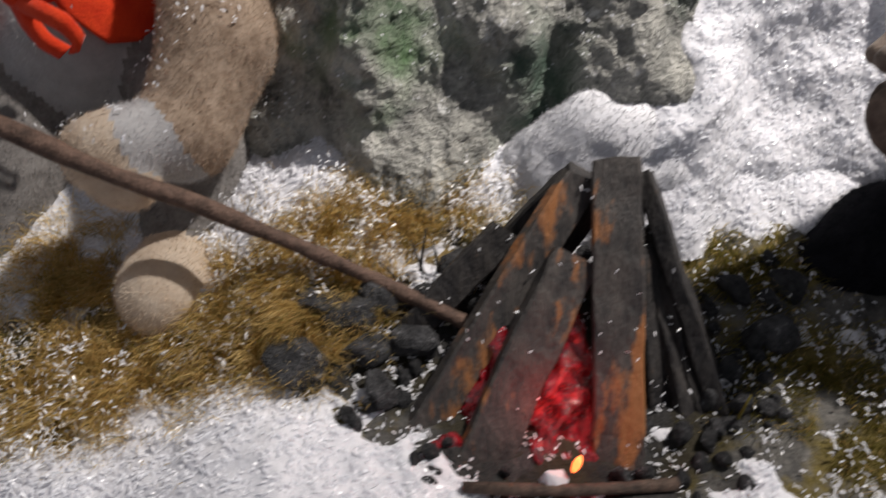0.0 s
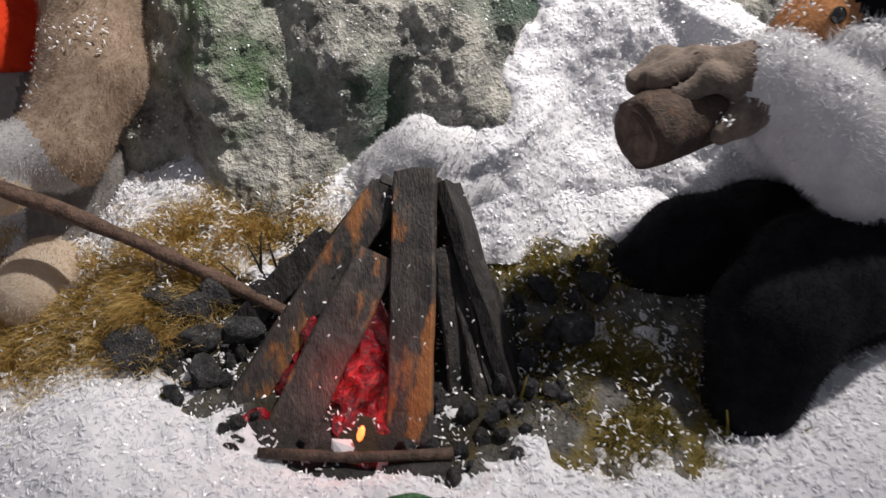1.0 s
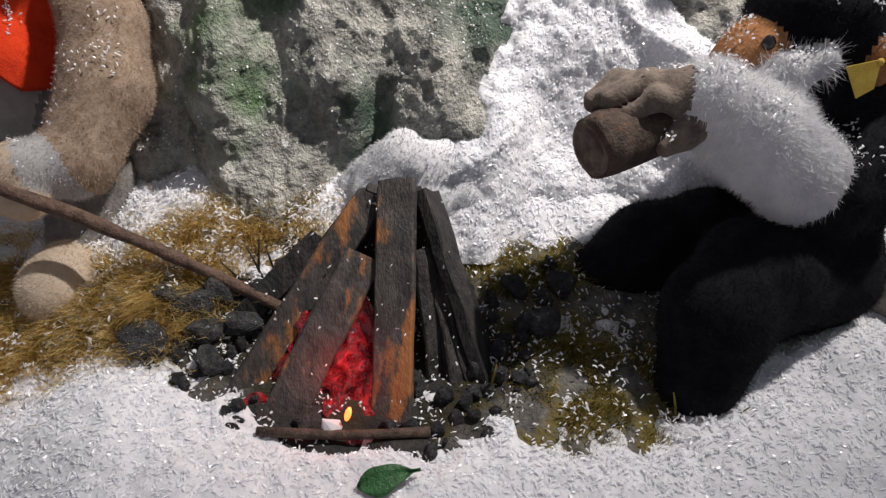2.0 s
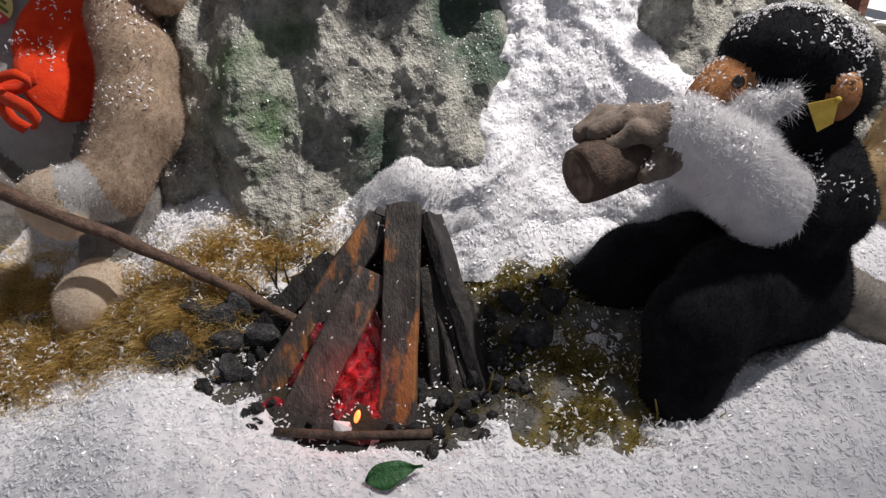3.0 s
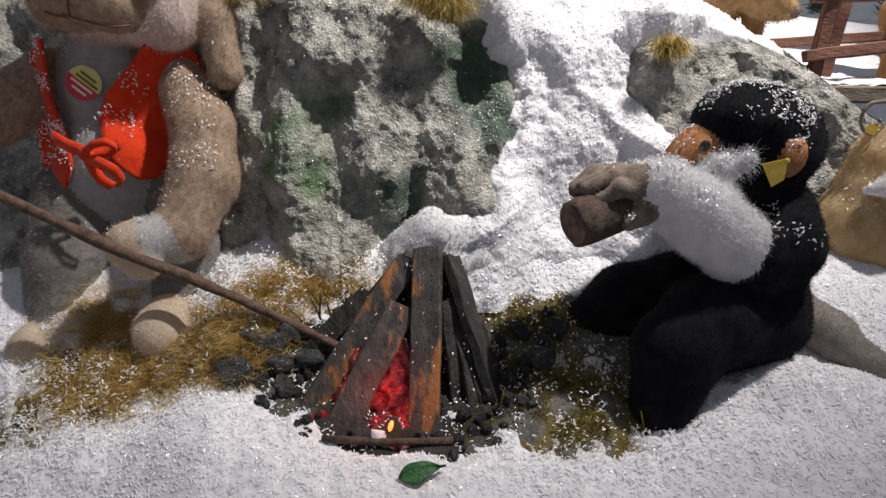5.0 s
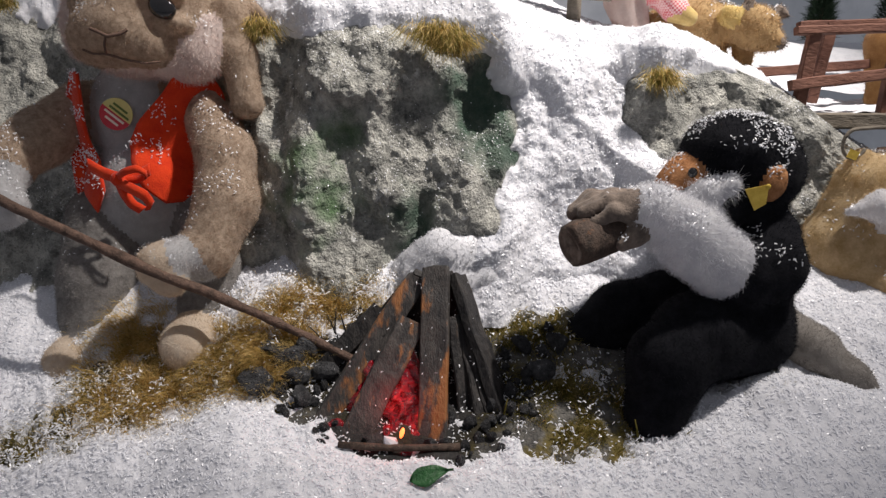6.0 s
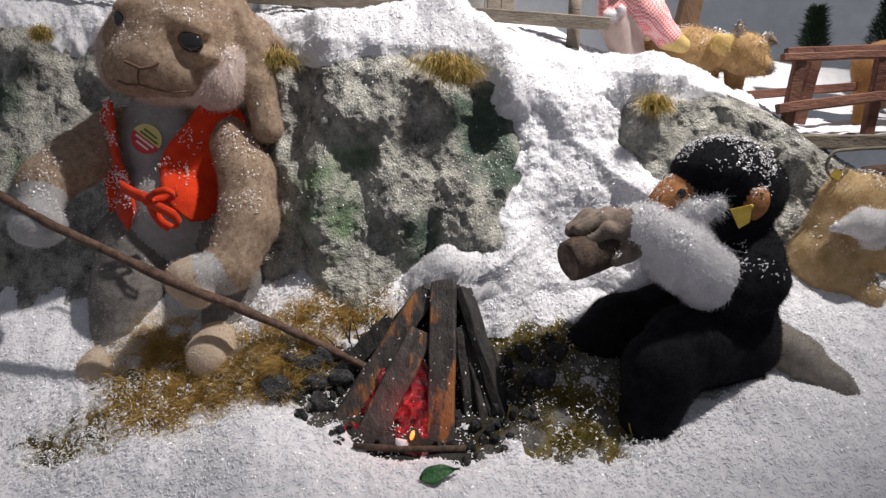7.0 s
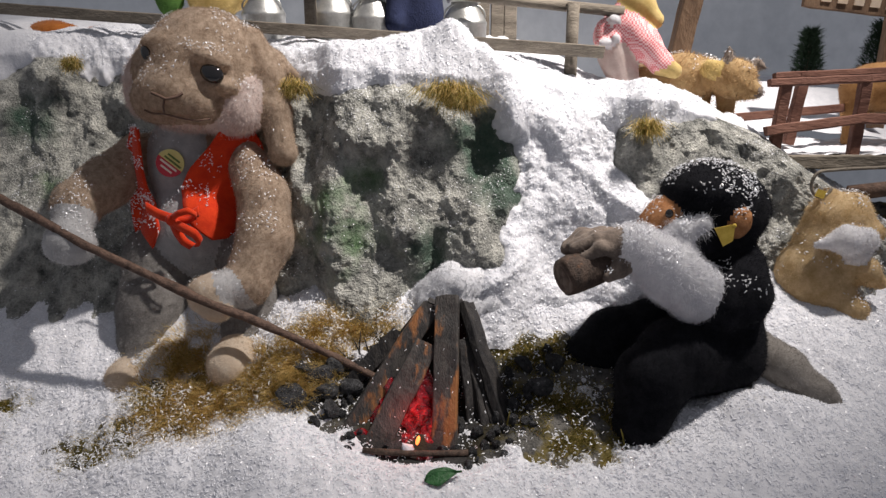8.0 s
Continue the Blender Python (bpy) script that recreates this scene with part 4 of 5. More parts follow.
gx, gy = np.meshgrid(np.linspace(-0.17, 0.19, 130), np.linspace(-0.075, 0.15, 90), indexing="ij")
gz = ground_z(gx, gy) - 0.010 + 0.009 * np.clip(1.5 * blob2(gx, gy, 0.0, 0.035, 0.125, 0.075) + 0.25 * fbm(gx, gy, 0, 0.03, 3, 91), 0, 1) + 0.0022 * fbm(gx, gy, 0, 0.009, 3, 92)
tagged(part("ash_bed", mesh_of("ash_bed", np.stack([gx, gy, gz], -1).reshape(-1, 3), grid_faces(*gx.shape), [soot_mat]), None), "black ash and charcoal crumbs under the campfire", "ash", kind="stuff")
def crumple(name, centre, rx_, ry_, height, back, seed, nu=72, nv=34):
    """A heap of crumpled clear resin: a cone with sharp random folds."""
    phi, t_ = np.meshgrid(np.linspace(0, 2 * np.pi, nu + 1)[:-1], np.linspace(0, 1, nv), indexing="ij")
    wide = (1 - t_) ** 0.75 + 0.04
    dx_, dy_ = np.cos(phi), np.sin(phi)
    px_, py_, pz_ = centre[0] + rx_ * wide * dx_, centre[1] + back * t_ + ry_ * wide * dy_, centre[2] + height * t_
    fold = 0.5 - np.abs(fbm(px_, py_, pz_, 0.026, 2, seed)) + 0.6 * vnoise(px_ / 0.008, py_ / 0.008, pz_ / 0.008, seed + 5)
    px_, py_, pz_ = px_ + 0.010 * fold * dx_, py_ + 0.010 * fold * dy_, pz_ + 0.006 * vnoise(px_ / 0.011, py_ / 0.011, pz_ / 0.011, seed + 9)
    i_, j_ = np.meshgrid(np.arange(nu), np.arange(nv - 1), indexing="ij")
    k_ = (i_ + 1) % nu
    quads = np.stack([i_ * nv + j_, k_ * nv + j_, k_ * nv + j_ + 1, i_ * nv + j_ + 1], -1).reshape(-1, 4)
    tris = np.concatenate([quads[:, [0, 1, 2]], quads[:, [0, 2, 3]]]).tolist() + [tuple(range(nv - 1, nu * nv, nv))]
    ob = part(name, mesh_of(name, np.stack([px_, py_, pz_], -1).reshape(-1, 3), tris, [ember_mat], smooth=False), None)
    return tagged(ob, "crumpled translucent red resin glowing under the planks", "embers", FIRE)


crumple("ember_lump", (-0.002, 0.014, -0.024), 0.042, 0.036, 0.104, 0.045, 5)
crumple("ember_lump", (-0.042, 0.020, -0.016), 0.028, 0.026, 0.082, 0.034, 8, 48, 24)
crumple("ember_lump", (-0.078, -0.006, -0.018), 0.020, 0.014, 0.022, 0.0, 11, 40, 16)
crumple("ember_lump", (0.006, -0.040, -0.038), 0.020, 0.012, 0.024, 0.0, 14, 40, 16)
bulb = thing("ember_lamp", label="small glowing orange lamp between the red embers", category="lamp")
bm = bmesh.new()
bmesh.ops.create_uvsphere(bm, u_segments=12, v_segments=8, radius=1, matrix=pose(0.000, -0.034, 0.004, 0, 14, 0) @ Matrix.Diagonal((0.0026, 0.0026, 0.0066, 1)))
part("bulb", bm, bulb_mat, bulb, smooth=True)
glow = new("ember_glow", bpy.data.lights.new("ember_glow", "POINT"))
glow.data.energy, glow.data.color, glow.data.shadow_soft_size = 0.035, (1.0, 0.03, 0.02), 0.012
glow.location = (-0.008, -0.010, 0.030)


# a torn white scrap of batting between the embers
bm = bmesh.new()
bmesh.ops.create_cone(bm, cap_ends=True, segments=7, radius1=0.009, radius2=0.001, depth=0.013, matrix=pose(-0.016, -0.036, -0.004, 14, -22, 0))
for v in bm.verts:
    v.co += Vector((float(vnoise(v.co.x * 300, v.co.z * 300, 0, 1)), 0, float(vnoise(v.co.x * 300, v.co.z * 300, 4, 2)))) * 0.002
tagged(part("snow_scrap", bm, flake_mat), "small white scrap of snow batting before the embers", "snow", FIRE)


# stones around the fire
def stone_mesh(seed):
    bm = bmesh.new()
    bmesh.ops.create_icosphere(bm, subdivisions=2, radius=1)
    r = np.random.default_rng(seed)
    cut = [(Vector(r.normal(0, 1, 3)).normalized(), r.uniform(0.45, 0.80)) for _ in range(11)]
    for v in bm.verts:
        for n, d in cut:
            k = v.co.dot(n) - d
            if k > 0:
                v.co -= n * k * 0.9
        v.co *= 1 + 0.06 * float(fbm(v.co.x, v.co.y, v.co.z, 0.5, 3, seed))
    me = bpy.data.meshes.new("stone")
    bm.to_mesh(me)
    bm.free()
    me.materials.append(stone_mat)
    me.polygons.foreach_set("use_smooth", [False] * len(me.polygons))
    return me


shapes = [stone_mesh(s) for s in range(6)]
def stone(x, y, r, k, flat=0.7, lift=0.0):
    ob = new("fire_stone", shapes[k % 6])
    ob.matrix_world = pose(x, y, float(ground_z(x, y)) + r * flat * 0.35 + lift, 13 * k, 7 * k, 47 * k) @ Matrix.Diagonal((r, r * 0.85, r * flat, 1))
    tagged(ob, "ash-grey stone ringing the campfire, dusted with snow", "stone", "fire stones")


for k, (x, y, r) in enumerate([(-0.165, 0.085, 0.026), (-0.130, 0.055, 0.022), (-0.118, 0.030, 0.020), (-0.100, 0.060, 0.024), (-0.085, 0.090, 0.020), (-0.140, 0.110, 0.018), (-0.150, 0.040, 0.014), (-0.175, 0.060, 0.012), (-0.120, 0.085, 0.022), (0.078, -0.004, 0.014), (0.095, -0.010, 0.012), (0.112, 0.000, 0.011), (0.086, -0.022, 0.010), (0.070, -0.032, 0.009), (0.125, 0.012, 0.012), (0.104, 0.018, 0.014), (0.150, 0.060, 0.015), (0.130, 0.040, 0.014), (0.172, 0.085, 0.014), (0.185, 0.115, 0.012), (0.150, 0.030, 0.010), (0.064, -0.050, 0.010), (0.056, 0.004, 0.010), (0.118, -0.018, 0.008), (-0.060, 0.115, 0.018), (0.125, 0.085, 0.012), (-0.172, 0.045, 0.030), (-0.140, 0.075, 0.030), (0.165, 0.060, 0.024), (0.195, 0.095, 0.022), (0.150, 0.090, 0.020)]):
    stone(x, y, r, k)
rng = np.random.default_rng(77)
for k in range(70):
    a = rng.uniform(0, 2 * math.pi)
    r = rng.uniform(0.75, 1.25)
    x, y = 0.005 + 0.125 * r * math.cos(a), 0.03 + 0.075 * r * math.sin(a)
    if y > -0.035 or x > 0.06:
        stone(x, y, rng.uniform(0.004, 0.010), k, 0.8, 0.002)

# green leaf in front of the fire
bm = bmesh.new()
rows_ = []
n = 14
for i in range(n + 1):
    s = i / n
    wdt = 0.0125 * math.sin(math.pi * min(1, s * 1.15) ** 0.8) * (1 if s < 0.85 else max(0, (1 - s) / 0.15)) + 0.0008
    row = []
    for j in (-1, -0.5, 0, 0.5, 1):
        row.append(bm.verts.new((0.058 * s, wdt * j * (1 + 0.12 * math.sin(9 * s + j)), 0.004 * abs(j) + 0.010 * math.sin(2.6 * s) * 0.8 - 0.004 * s)))
    rows_.append(row)
for a, b in zip(rows_, rows_[1:]):
    for j in range(4):
        bm.faces.new((a[j], b[j], b[j + 1], a[j + 1]))
lf = part("green_leaf", bm, leaf_mat, smooth=True)
so = lf.modifiers.new("thick", "SOLIDIFY")
so.thickness = 0.0008
lf.matrix_world = pose(0.010, -0.094, float(ground_z(0.02, -0.094)) + float(snow_depth(0.02, -0.094)) + 0.002, 35, -8, 12) @ Matrix.Scale(0.8, 4)
tagged(lf, "dark green fallen leaf lying on the snow", "leaf")


# ---- dry turf and loose flakes ----
def strand_mesh(name, p, way, length, width, mats, index, bend=0.5, seed=0):
    """Tapered blades that arch over, three triangles each."""
    rng = np.random.default_rng(seed)
    n = len(p)
    way = way / np.linalg.norm(way, axis=1, keepdims=True)
    side = np.cross(way, rng.normal(0, 1, (n, 3)))
    side *= (width / np.linalg.norm(side, axis=1))[:, None]
    L = length[:, None]
    mid = p + way * L * 0.55
    tip = p + way * L * 0.85 + np.stack([way[:, 0] * bend, way[:, 1] * bend, -bend * np.abs(rng.normal(0.4, 0.3, n))], 1) * L * 0.5
    v = np.stack([p - side, p + side, mid - side * 0.7, mid + side * 0.7, tip], 1).reshape(-1, 3)
    b = np.arange(n)[:, None] * 5
    f = np.concatenate([b + [0, 1, 3], b + [0, 3, 2], b + [2, 3, 4]], 1).reshape(-1, 3)
    up = np.repeat(np.cross(side, way) + 0.0001 * np.array([0, -0.4, 1]), 5, 0)
    return mesh_of(name, v, f, mats, np.repeat(index, 3), True, up / np.linalg.norm(up, axis=1, keepdims=True))


def scatter(rng, n, spots):
    """Points of the plan round some spots: (x, y, rx, ry, share)."""
    share = np.array([s[4] for s in spots], float)
    k = rng.choice(len(spots), n, p=share / share.sum())
    s = np.array([q[:4] for q in spots])[k]
    g = rng.normal(0, 0.62, (n, 2))
    return s[:, 0] + g[:, 0] * s[:, 2], s[:, 1] + g[:, 1] * s[:, 3]


def turf(name, n, spots, mats, share, length, lean, seed, label):
    rng = np.random.default_rng(seed)
    x, y = scatter(rng, n, spots)
    tuft = vnoise(x / 0.016, y / 0.016, 0, seed)
    keep = tuft > -0.35
    x, y, tuft = x[keep], y[keep], tuft[keep]
    z = np.maximum(ground_z(x, y), ground_z(x, y) + snow_depth(x, y) - 0.006)
    way = np.stack([0.35 * rng.normal(0, 1, len(x)) + lean[0] + 0.5 * vnoise(x / 0.02, y / 0.02, 3, 4), 0.35 * rng.normal(0, 1, len(x)) + lean[1] + 0.5 * vnoise(x / 0.02, y / 0.02, 7, 5), np.full(len(x), 0.8)], 1)
    me = strand_mesh(name, np.stack([x, y, z - 0.002], 1), way, length * rng.uniform(0.5, 1.2, len(x)), np.full(len(x), 0.00038), mats, rng.choice(len(mats), len(x), p=share), 0.6, seed)
    tagged(part(name, me, None), label, "grass", kind="stuff")


turf("golden_turf", 46000, [(-0.20, 0.110, 0.060, 0.035, 5), (-0.165, 0.080, 0.035, 0.030, 2), (-0.30, 0.075, 0.08, 0.035, 2.5), (-0.36, 0.15, 0.05, 0.04, 2), (-0.10, 0.155, 0.06, 0.02, 1.6)], [straw_mat, olive_mat], [0.90, 0.10], 0.029, (0.0, -0.5), 3, "golden dry grass fibres poking through thin snow")
turf("olive_turf", 27000, [(-0.05, 0.15, 0.08, 0.016, 1.2), (0.155, 0.112, 0.06, 0.022, 2.5), (0.22, 0.0, 0.07, 0.05, 4), (0.17, 0.045, 0.04, 0.03, 1.2), (0.41, 0.04, 0.07, 0.035, 1.5), (-0.45, 0.035, 0.07, 0.030, 2.6), (-0.38, 0.10, 0.07, 0.04, 1.6), (-0.62, 0.11, 0.05, 0.025, 1), (-0.38, 0.015, 0.02, 0.012, 0.3), (-0.60, 0.05, 0.03, 0.02, 0.5)], [olive_mat, straw_mat], [0.85, 0.15], 0.013, (0.0, -0.3), 6, "short olive and yellow turf round the campfire")


for k, (x, y, z, r) in enumerate(((-0.205, 0.285, 0.436, 0.022), (0.040, 0.245, 0.432, 0.028), (0.345, 0.250, 0.376, 0.018), (-0.615, 0.425, 0.470, 0.012), (0.060, 0.240, 0.418, 0.022))):
    g = np.random.default_rng(60 + k)
    n = 1100
    p = np.stack([x + g.normal(0, 0.6, n) * r, y + 0.004 * g.normal(0, 1, n), z + 0.006 * g.normal(0, 1, n)], 1)
    way = np.stack([0.30 * g.normal(0, 1, n) + 0.35 * (p[:, 0] - x) / r, -0.55 + 0.2 * g.normal(0, 1, n), -0.75 + 0.3 * g.normal(0, 1, n)], 1)
    tagged(part("grass_tuft", strand_mesh("grass_tuft", p, way, r * g.uniform(0.5, 1.3, n), np.full(n, 0.0004), [straw_mat, olive_mat], g.choice(2, n, p=[0.45, 0.55]), 0.5, k), None), "golden dry grass tuft under the snow edge", "grass", "grass tufts")


def flakes(name, p, nrm, rng, size=(0.0016, 0.0042), label="", fall=0.5):
    """Slivers of artificial snow lying on a surface."""
    n = len(p)
    d = rng.normal(0, 1, (n, 3))
    d = d - (1 - 0.30 * fall) * (d * nrm).sum(1, keepdims=True) * nrm
    d /= np.linalg.norm(d, axis=1, keepdims=True)
    s = np.cross(d, nrm + 0.35 * rng.normal(0, 1, (n, 3)))
    s /= np.linalg.norm(s, axis=1, keepdims=True)
    L, W = rng.uniform(*size, n)[:, None] / 2, rng.uniform(0.0004, 0.0011, n)[:, None] / 2 * 1.4
    c = p + nrm * rng.uniform(0.0, 0.0008, n)[:, None]
    bow = nrm * L * 0.3
    v = np.stack([c - d * L - s * W, c - d * L + s * W, c + s * W * 1.3 + bow, c - s * W * 1.3 + bow, c + d * L - s * W * 0.6, c + d * L + s * W * 0.6], 1).reshape(-1, 3)
    b = np.arange(n)[:, None] * 6
    f = np.concatenate([b + [0, 1, 2, 3], b + [3, 2, 5, 4]], 1).reshape(-1, 4)
    ob = part(name, mesh_of(name, v, f, [flake_mat], smooth=False), None)
    return tagged(ob, label, "snow", kind="stuff")


rng = np.random.default_rng(12)
n = 62000
x, y = rng.uniform(-0.75, 0.85, n), -0.2 + 0.48 * rng.uniform(0, 1, n) ** 0.85
clump = 0.5 + 1.3 * fbm(x, y, 0, 0.022, 3, 55)
keep = rng.uniform(0, 1, n) > ss(0.35, 1.0, bare(x, y)) * np.clip(0.74 - 0.75 * clump, 0.0, 0.96) + 0.25 * blob2(x, y, 0.0, 0.02, 0.11, 0.06)
x, y = x[keep], y[keep]
turfy = np.maximum.reduce([blob2(x, y, *q) for q in ((-0.22, 0.11, 0.12, 0.06), (-0.08, 0.15, 0.1, 0.03), (0.155, 0.11, 0.07, 0.03), (0.22, 0.0, 0.08, 0.06), (-0.42, 0.06, 0.12, 0.07))])
z = np.maximum(ground_z(x, y) + snow_depth(x, y), ground_z(x, y) + 0.001) + 0.017 * turfy * rng.uniform(0.1, 1, len(x))
open_ground = bare(x, y) > 0.55
thinned = open_ground & (x > 0.06) & (rng.uniform(0, 1, len(x)) < 0.6)
x, y, z, open_ground = x[~thinned], y[~thinned], z[~thinned], open_ground[~thinned]
for part_of, size, text in ((~open_ground, (0.0028, 0.0070), "loose white plastic snow flakes on the snow blanket"), (open_ground, (0.0020, 0.0050), "fine white snow flakes sprinkled over earth and turf")):
    flakes("snow_flakes", np.stack([x, y, z], 1)[part_of], np.tile([0, -0.45, 0.89], (int(part_of.sum()), 1)), rng, size, text, 0.6)
# on the tips of the golden turf
gx_, gy_ = scatter(rng, 5200, [(-0.20, 0.110, 0.075, 0.04, 5), (-0.30, 0.075, 0.09, 0.04, 3), (-0.10, 0.155, 0.08, 0.022, 2), (-0.42, 0.05, 0.08, 0.035, 2)])
keep = vnoise(gx_ / 0.018, gy_ / 0.018, 0, 12) > 0.0
gx_, gy_ = gx_[keep], gy_[keep]
gz_ = np.maximum(ground_z(gx_, gy_), ground_z(gx_, gy_) + snow_depth(gx_, gy_)) + rng.uniform(0.002, 0.020, len(gx_))
flakes("snow_flakes", np.stack([gx_, gy_, gz_], 1), np.tile([0, -0.45, 0.89], (len(gx_), 1)), rng, (0.0024, 0.0060), "white snow flakes caught on the golden grass", 0.8)
# on the cap and in the gully
inside = np.argwhere((cd[:-1, :-1] > 0.002) & (cx[:-1, :-1] > -0.75) & (cx[:-1, :-1] < 0.85) & (cv[:-1, :-1] < 1.5))
pick = inside[rng.integers(0, len(inside), 32000)]
a, b = pick.T
w = rng.uniform(0, 1, (len(pick), 2))
P3 = np.stack([rx, ry2, rz2], -1)
p = P3[a, b] * (1 - w[:, :1]) * (1 - w[:, 1:]) + P3[a + 1, b] * w[:, :1] * (1 - w[:, 1:]) + P3[a, b + 1] * (1 - w[:, :1]) * w[:, 1:] + P3[a + 1, b + 1] * w[:, :1] * w[:, 1:]
nn = np.cross(P3[a + 1, b] - P3[a, b], P3[a, b + 1] - P3[a, b])
nn /= np.linalg.norm(nn, axis=1, keepdims=True) + 1e-12
nn *= np.sign(nn[:, 2] - nn[:, 1])[:, None]
flakes("snow_flakes", p, nn, rng, (0.0020, 0.0060), "loose white plastic snow flakes on the rock ledge", 0.9)
# dust on the rock's own bumps
me = rock.data
co = np.empty(len(me.vertices) * 3)
me.vertices.foreach_get("co", co)
R3 = co.reshape(-1, 3).reshape(ROCK_SHAPE)
nr = np.cross(R3[1:, :-1] - R3[:-1, :-1], R3[:-1, 1:] - R3[:-1, :-1])
nr /= np.linalg.norm(nr, axis=2, keepdims=True) + 1e-12
nr *= np.sign(nr[..., 2] - nr[..., 1])[..., None]
base = R3[:-1, :-1]
weight = np.clip(nr[..., 2] - 0.30, 0, 1) ** 1.3 * np.clip(0.5 + 1.3 * fbm(base[..., 0], base[..., 2], 0, 0.07, 3, 88), 0, 1.5)
weight *= (base[..., 0] > -0.75) & (base[..., 0] < 0.85) & (base[..., 2] < 0.43) & (base[..., 2] > 0.02)
pick = rng.choice(weight.size, 8000, p=(weight / weight.sum()).ravel())
p, nn = base.reshape(-1, 3)[pick] + rng.uniform(-0.0013, 0.0013, (8000, 3)), nr.reshape(-1, 3)[pick]
flakes("snow_dust", p, nn, rng, (0.0008, 0.0026), "fine white snow dust caught on the rough rock", 0.3)


def dust(name, ob, n, label, least=0.25, patch=0.03, size=(0.0012, 0.0040), seed=1, low=-1.0, quads=True, left=None):
    """Flakes on the upper sides of a thing."""
    me = ob.data
    k = len(me.polygons)
    cen, nor, area, tot = np.empty(k * 3), np.empty(k * 3), np.empty(k), np.empty(k, np.int32)
    me.polygons.foreach_get("center", cen), me.polygons.foreach_get("normal", nor), me.polygons.foreach_get("area", area), me.polygons.foreach_get("loop_total", tot)
    cen, nor = cen.reshape(-1, 3), nor.reshape(-1, 3)
    w = area * np.clip(nor[:, 2] - least, 0, 1) * np.clip(0.25 + 1.6 * fbm(cen[:, 0], cen[:, 1], cen[:, 2], patch, 2, seed), 0, 2) * (cen[:, 2] > low)
    if quads:
        w = w * (tot == 4)
    r = np.random.default_rng(seed)
    pick = r.choice(k, n, p=w / w.sum())
    spread = np.sqrt(area[pick])[:, None]
    p = cen[pick] + r.uniform(-0.5, 0.5, (n, 3)) * spread + nor[pick] * 0.003
    return flakes(name, p, nor[pick], r, size, label, 0.6)


for ob in [o for o in scene.objects if o.name.startswith(("plush_rabbit", "plush_monkey"))]:
    heavy = ob.name.startswith("plush_monkey")
    dust("snow_dusting", ob, 1200 if heavy else 1300, "white snow flakes clinging to the plush fur", 0.2, 0.03, (0.0014, 0.0045), 4, 0.175 if heavy else 0.13)
    if heavy:
        dust("snow_dusting", ob, 550, "white snow flakes clinging to the plush fur", 0.25, 0.05, (0.002, 0.0055), 9, 0.26)
for k, o in enumerate([o for o in scene.objects if o.name.startswith("fire_plank")]):
    dust("snow_dusting", o, 15, "white snow flakes on the charred planks", -0.2, 0.02, (0.001, 0.004), 30 + k, -1, False)
rngv = np.random.default_rng(8)
for o in [o for o in scene.objects if o.name.startswith("vest_panel")]:
    co = np.empty(len(o.data.vertices) * 3)
    o.data.vertices.foreach_get("co", co)
    co = co.reshape(-1, 3)
    left_side = co[:, 0].mean() < -0.4
    w = np.clip((1.4 if left_side else 0.0) + 2.5 * fbm(co[:, 0], co[:, 2], 0, 0.02, 2, 66 if left_side else 3) + (6 * (co[:, 2] - 0.30) if left_side else -0.6), 0.01, 3)
    p = co[rngv.choice(len(co), 420 if left_side else 130, p=w / w.sum())]
    p = p + rngv.uniform(-0.004, 0.004, p.shape) * (1, 0, 1) - (0, 0.004, 0)
    flakes("snow_dusting", p, np.tile([0.0, -0.98, 0.2], (len(p), 1)), rngv, (0.0016, 0.0052), "white snow flakes stuck to the red felt", 0.4)

# twigs and dry stems by the fire
for k, (x, y, dx, dz) in enumerate([(-0.085, 0.105, -0.012, 0.035), (-0.09, 0.11, 0.004, 0.04), (-0.10, 0.1, -0.02, 0.025), (-0.075, 0.11, -0.006, 0.03), (0.30, -0.035, 0.02, 0.022), (0.265, -0.03, -0.008, 0.03), (0.115, 0.0, 0.004, 0.03)]):
    z = float(ground_z(x, y))
    tagged(tube("dry_stem", [(x, y, z), (x + dx * 0.5, y - 0.003, z + dz * 0.55), (x + dx, y - 0.004, z + dz)], [0.0014, 0.0011, 0.0005], soot_mat if k < 4 else olive_mat, sides=6), "thin dry stem sticking out of the ground", "twig", "dry stems")


# ---- the ledge above: fence, milk cans and other toys ----
grey_wood = material("weathered_grey_wood", (0.10, 0.085, 0.068), (0.27, 0.235, 0.19), 0.03, 0.003, 0.85, 0.1, 0.6, stretch=(0.25, 1, 1))
red_wood = material("red_brown_wood", (0.085, 0.035, 0.025), (0.21, 0.10, 0.07), 0.03, 0.003, 0.75, 0.1, 0.5, stretch=(0.3, 1, 1))
post_wood = material("dark_brown_wood", (0.075, 0.045, 0.028), (0.18, 0.115, 0.072), 0.03, 0.003, 0.8, 0.1, 0.5, stretch=(1, 1, 0.3))
tin_mat = material("dull_tin", (0.40, 0.40, 0.39), (0.62, 0.62, 0.60), 0.03, 0.004, 0.42, 0.02, 0.1, metal=0.85)
navy_mat = material("navy_cloth", (0.010, 0.014, 0.040), (0.022, 0.030, 0.075), 0.03, 0.003, 0.95, 0.1, 0.4)
# no lamp: a faint glow is added to the wall's material to brighten it
glowing_wall_mat = material("glowing_grey_wall", (0.34, 0.36, 0.39), (0.60, 0.61, 0.63), 0.6, 0.05, 0.95, 0, 0.02, glow=((0.62, 0.66, 0.74), 0.10))
needle_mat = material("dark_needles", (0.010, 0.022, 0.012), (0.03, 0.055, 0.03), 0.03, 0.004, 0.8, 0, 0, thin=0.2)
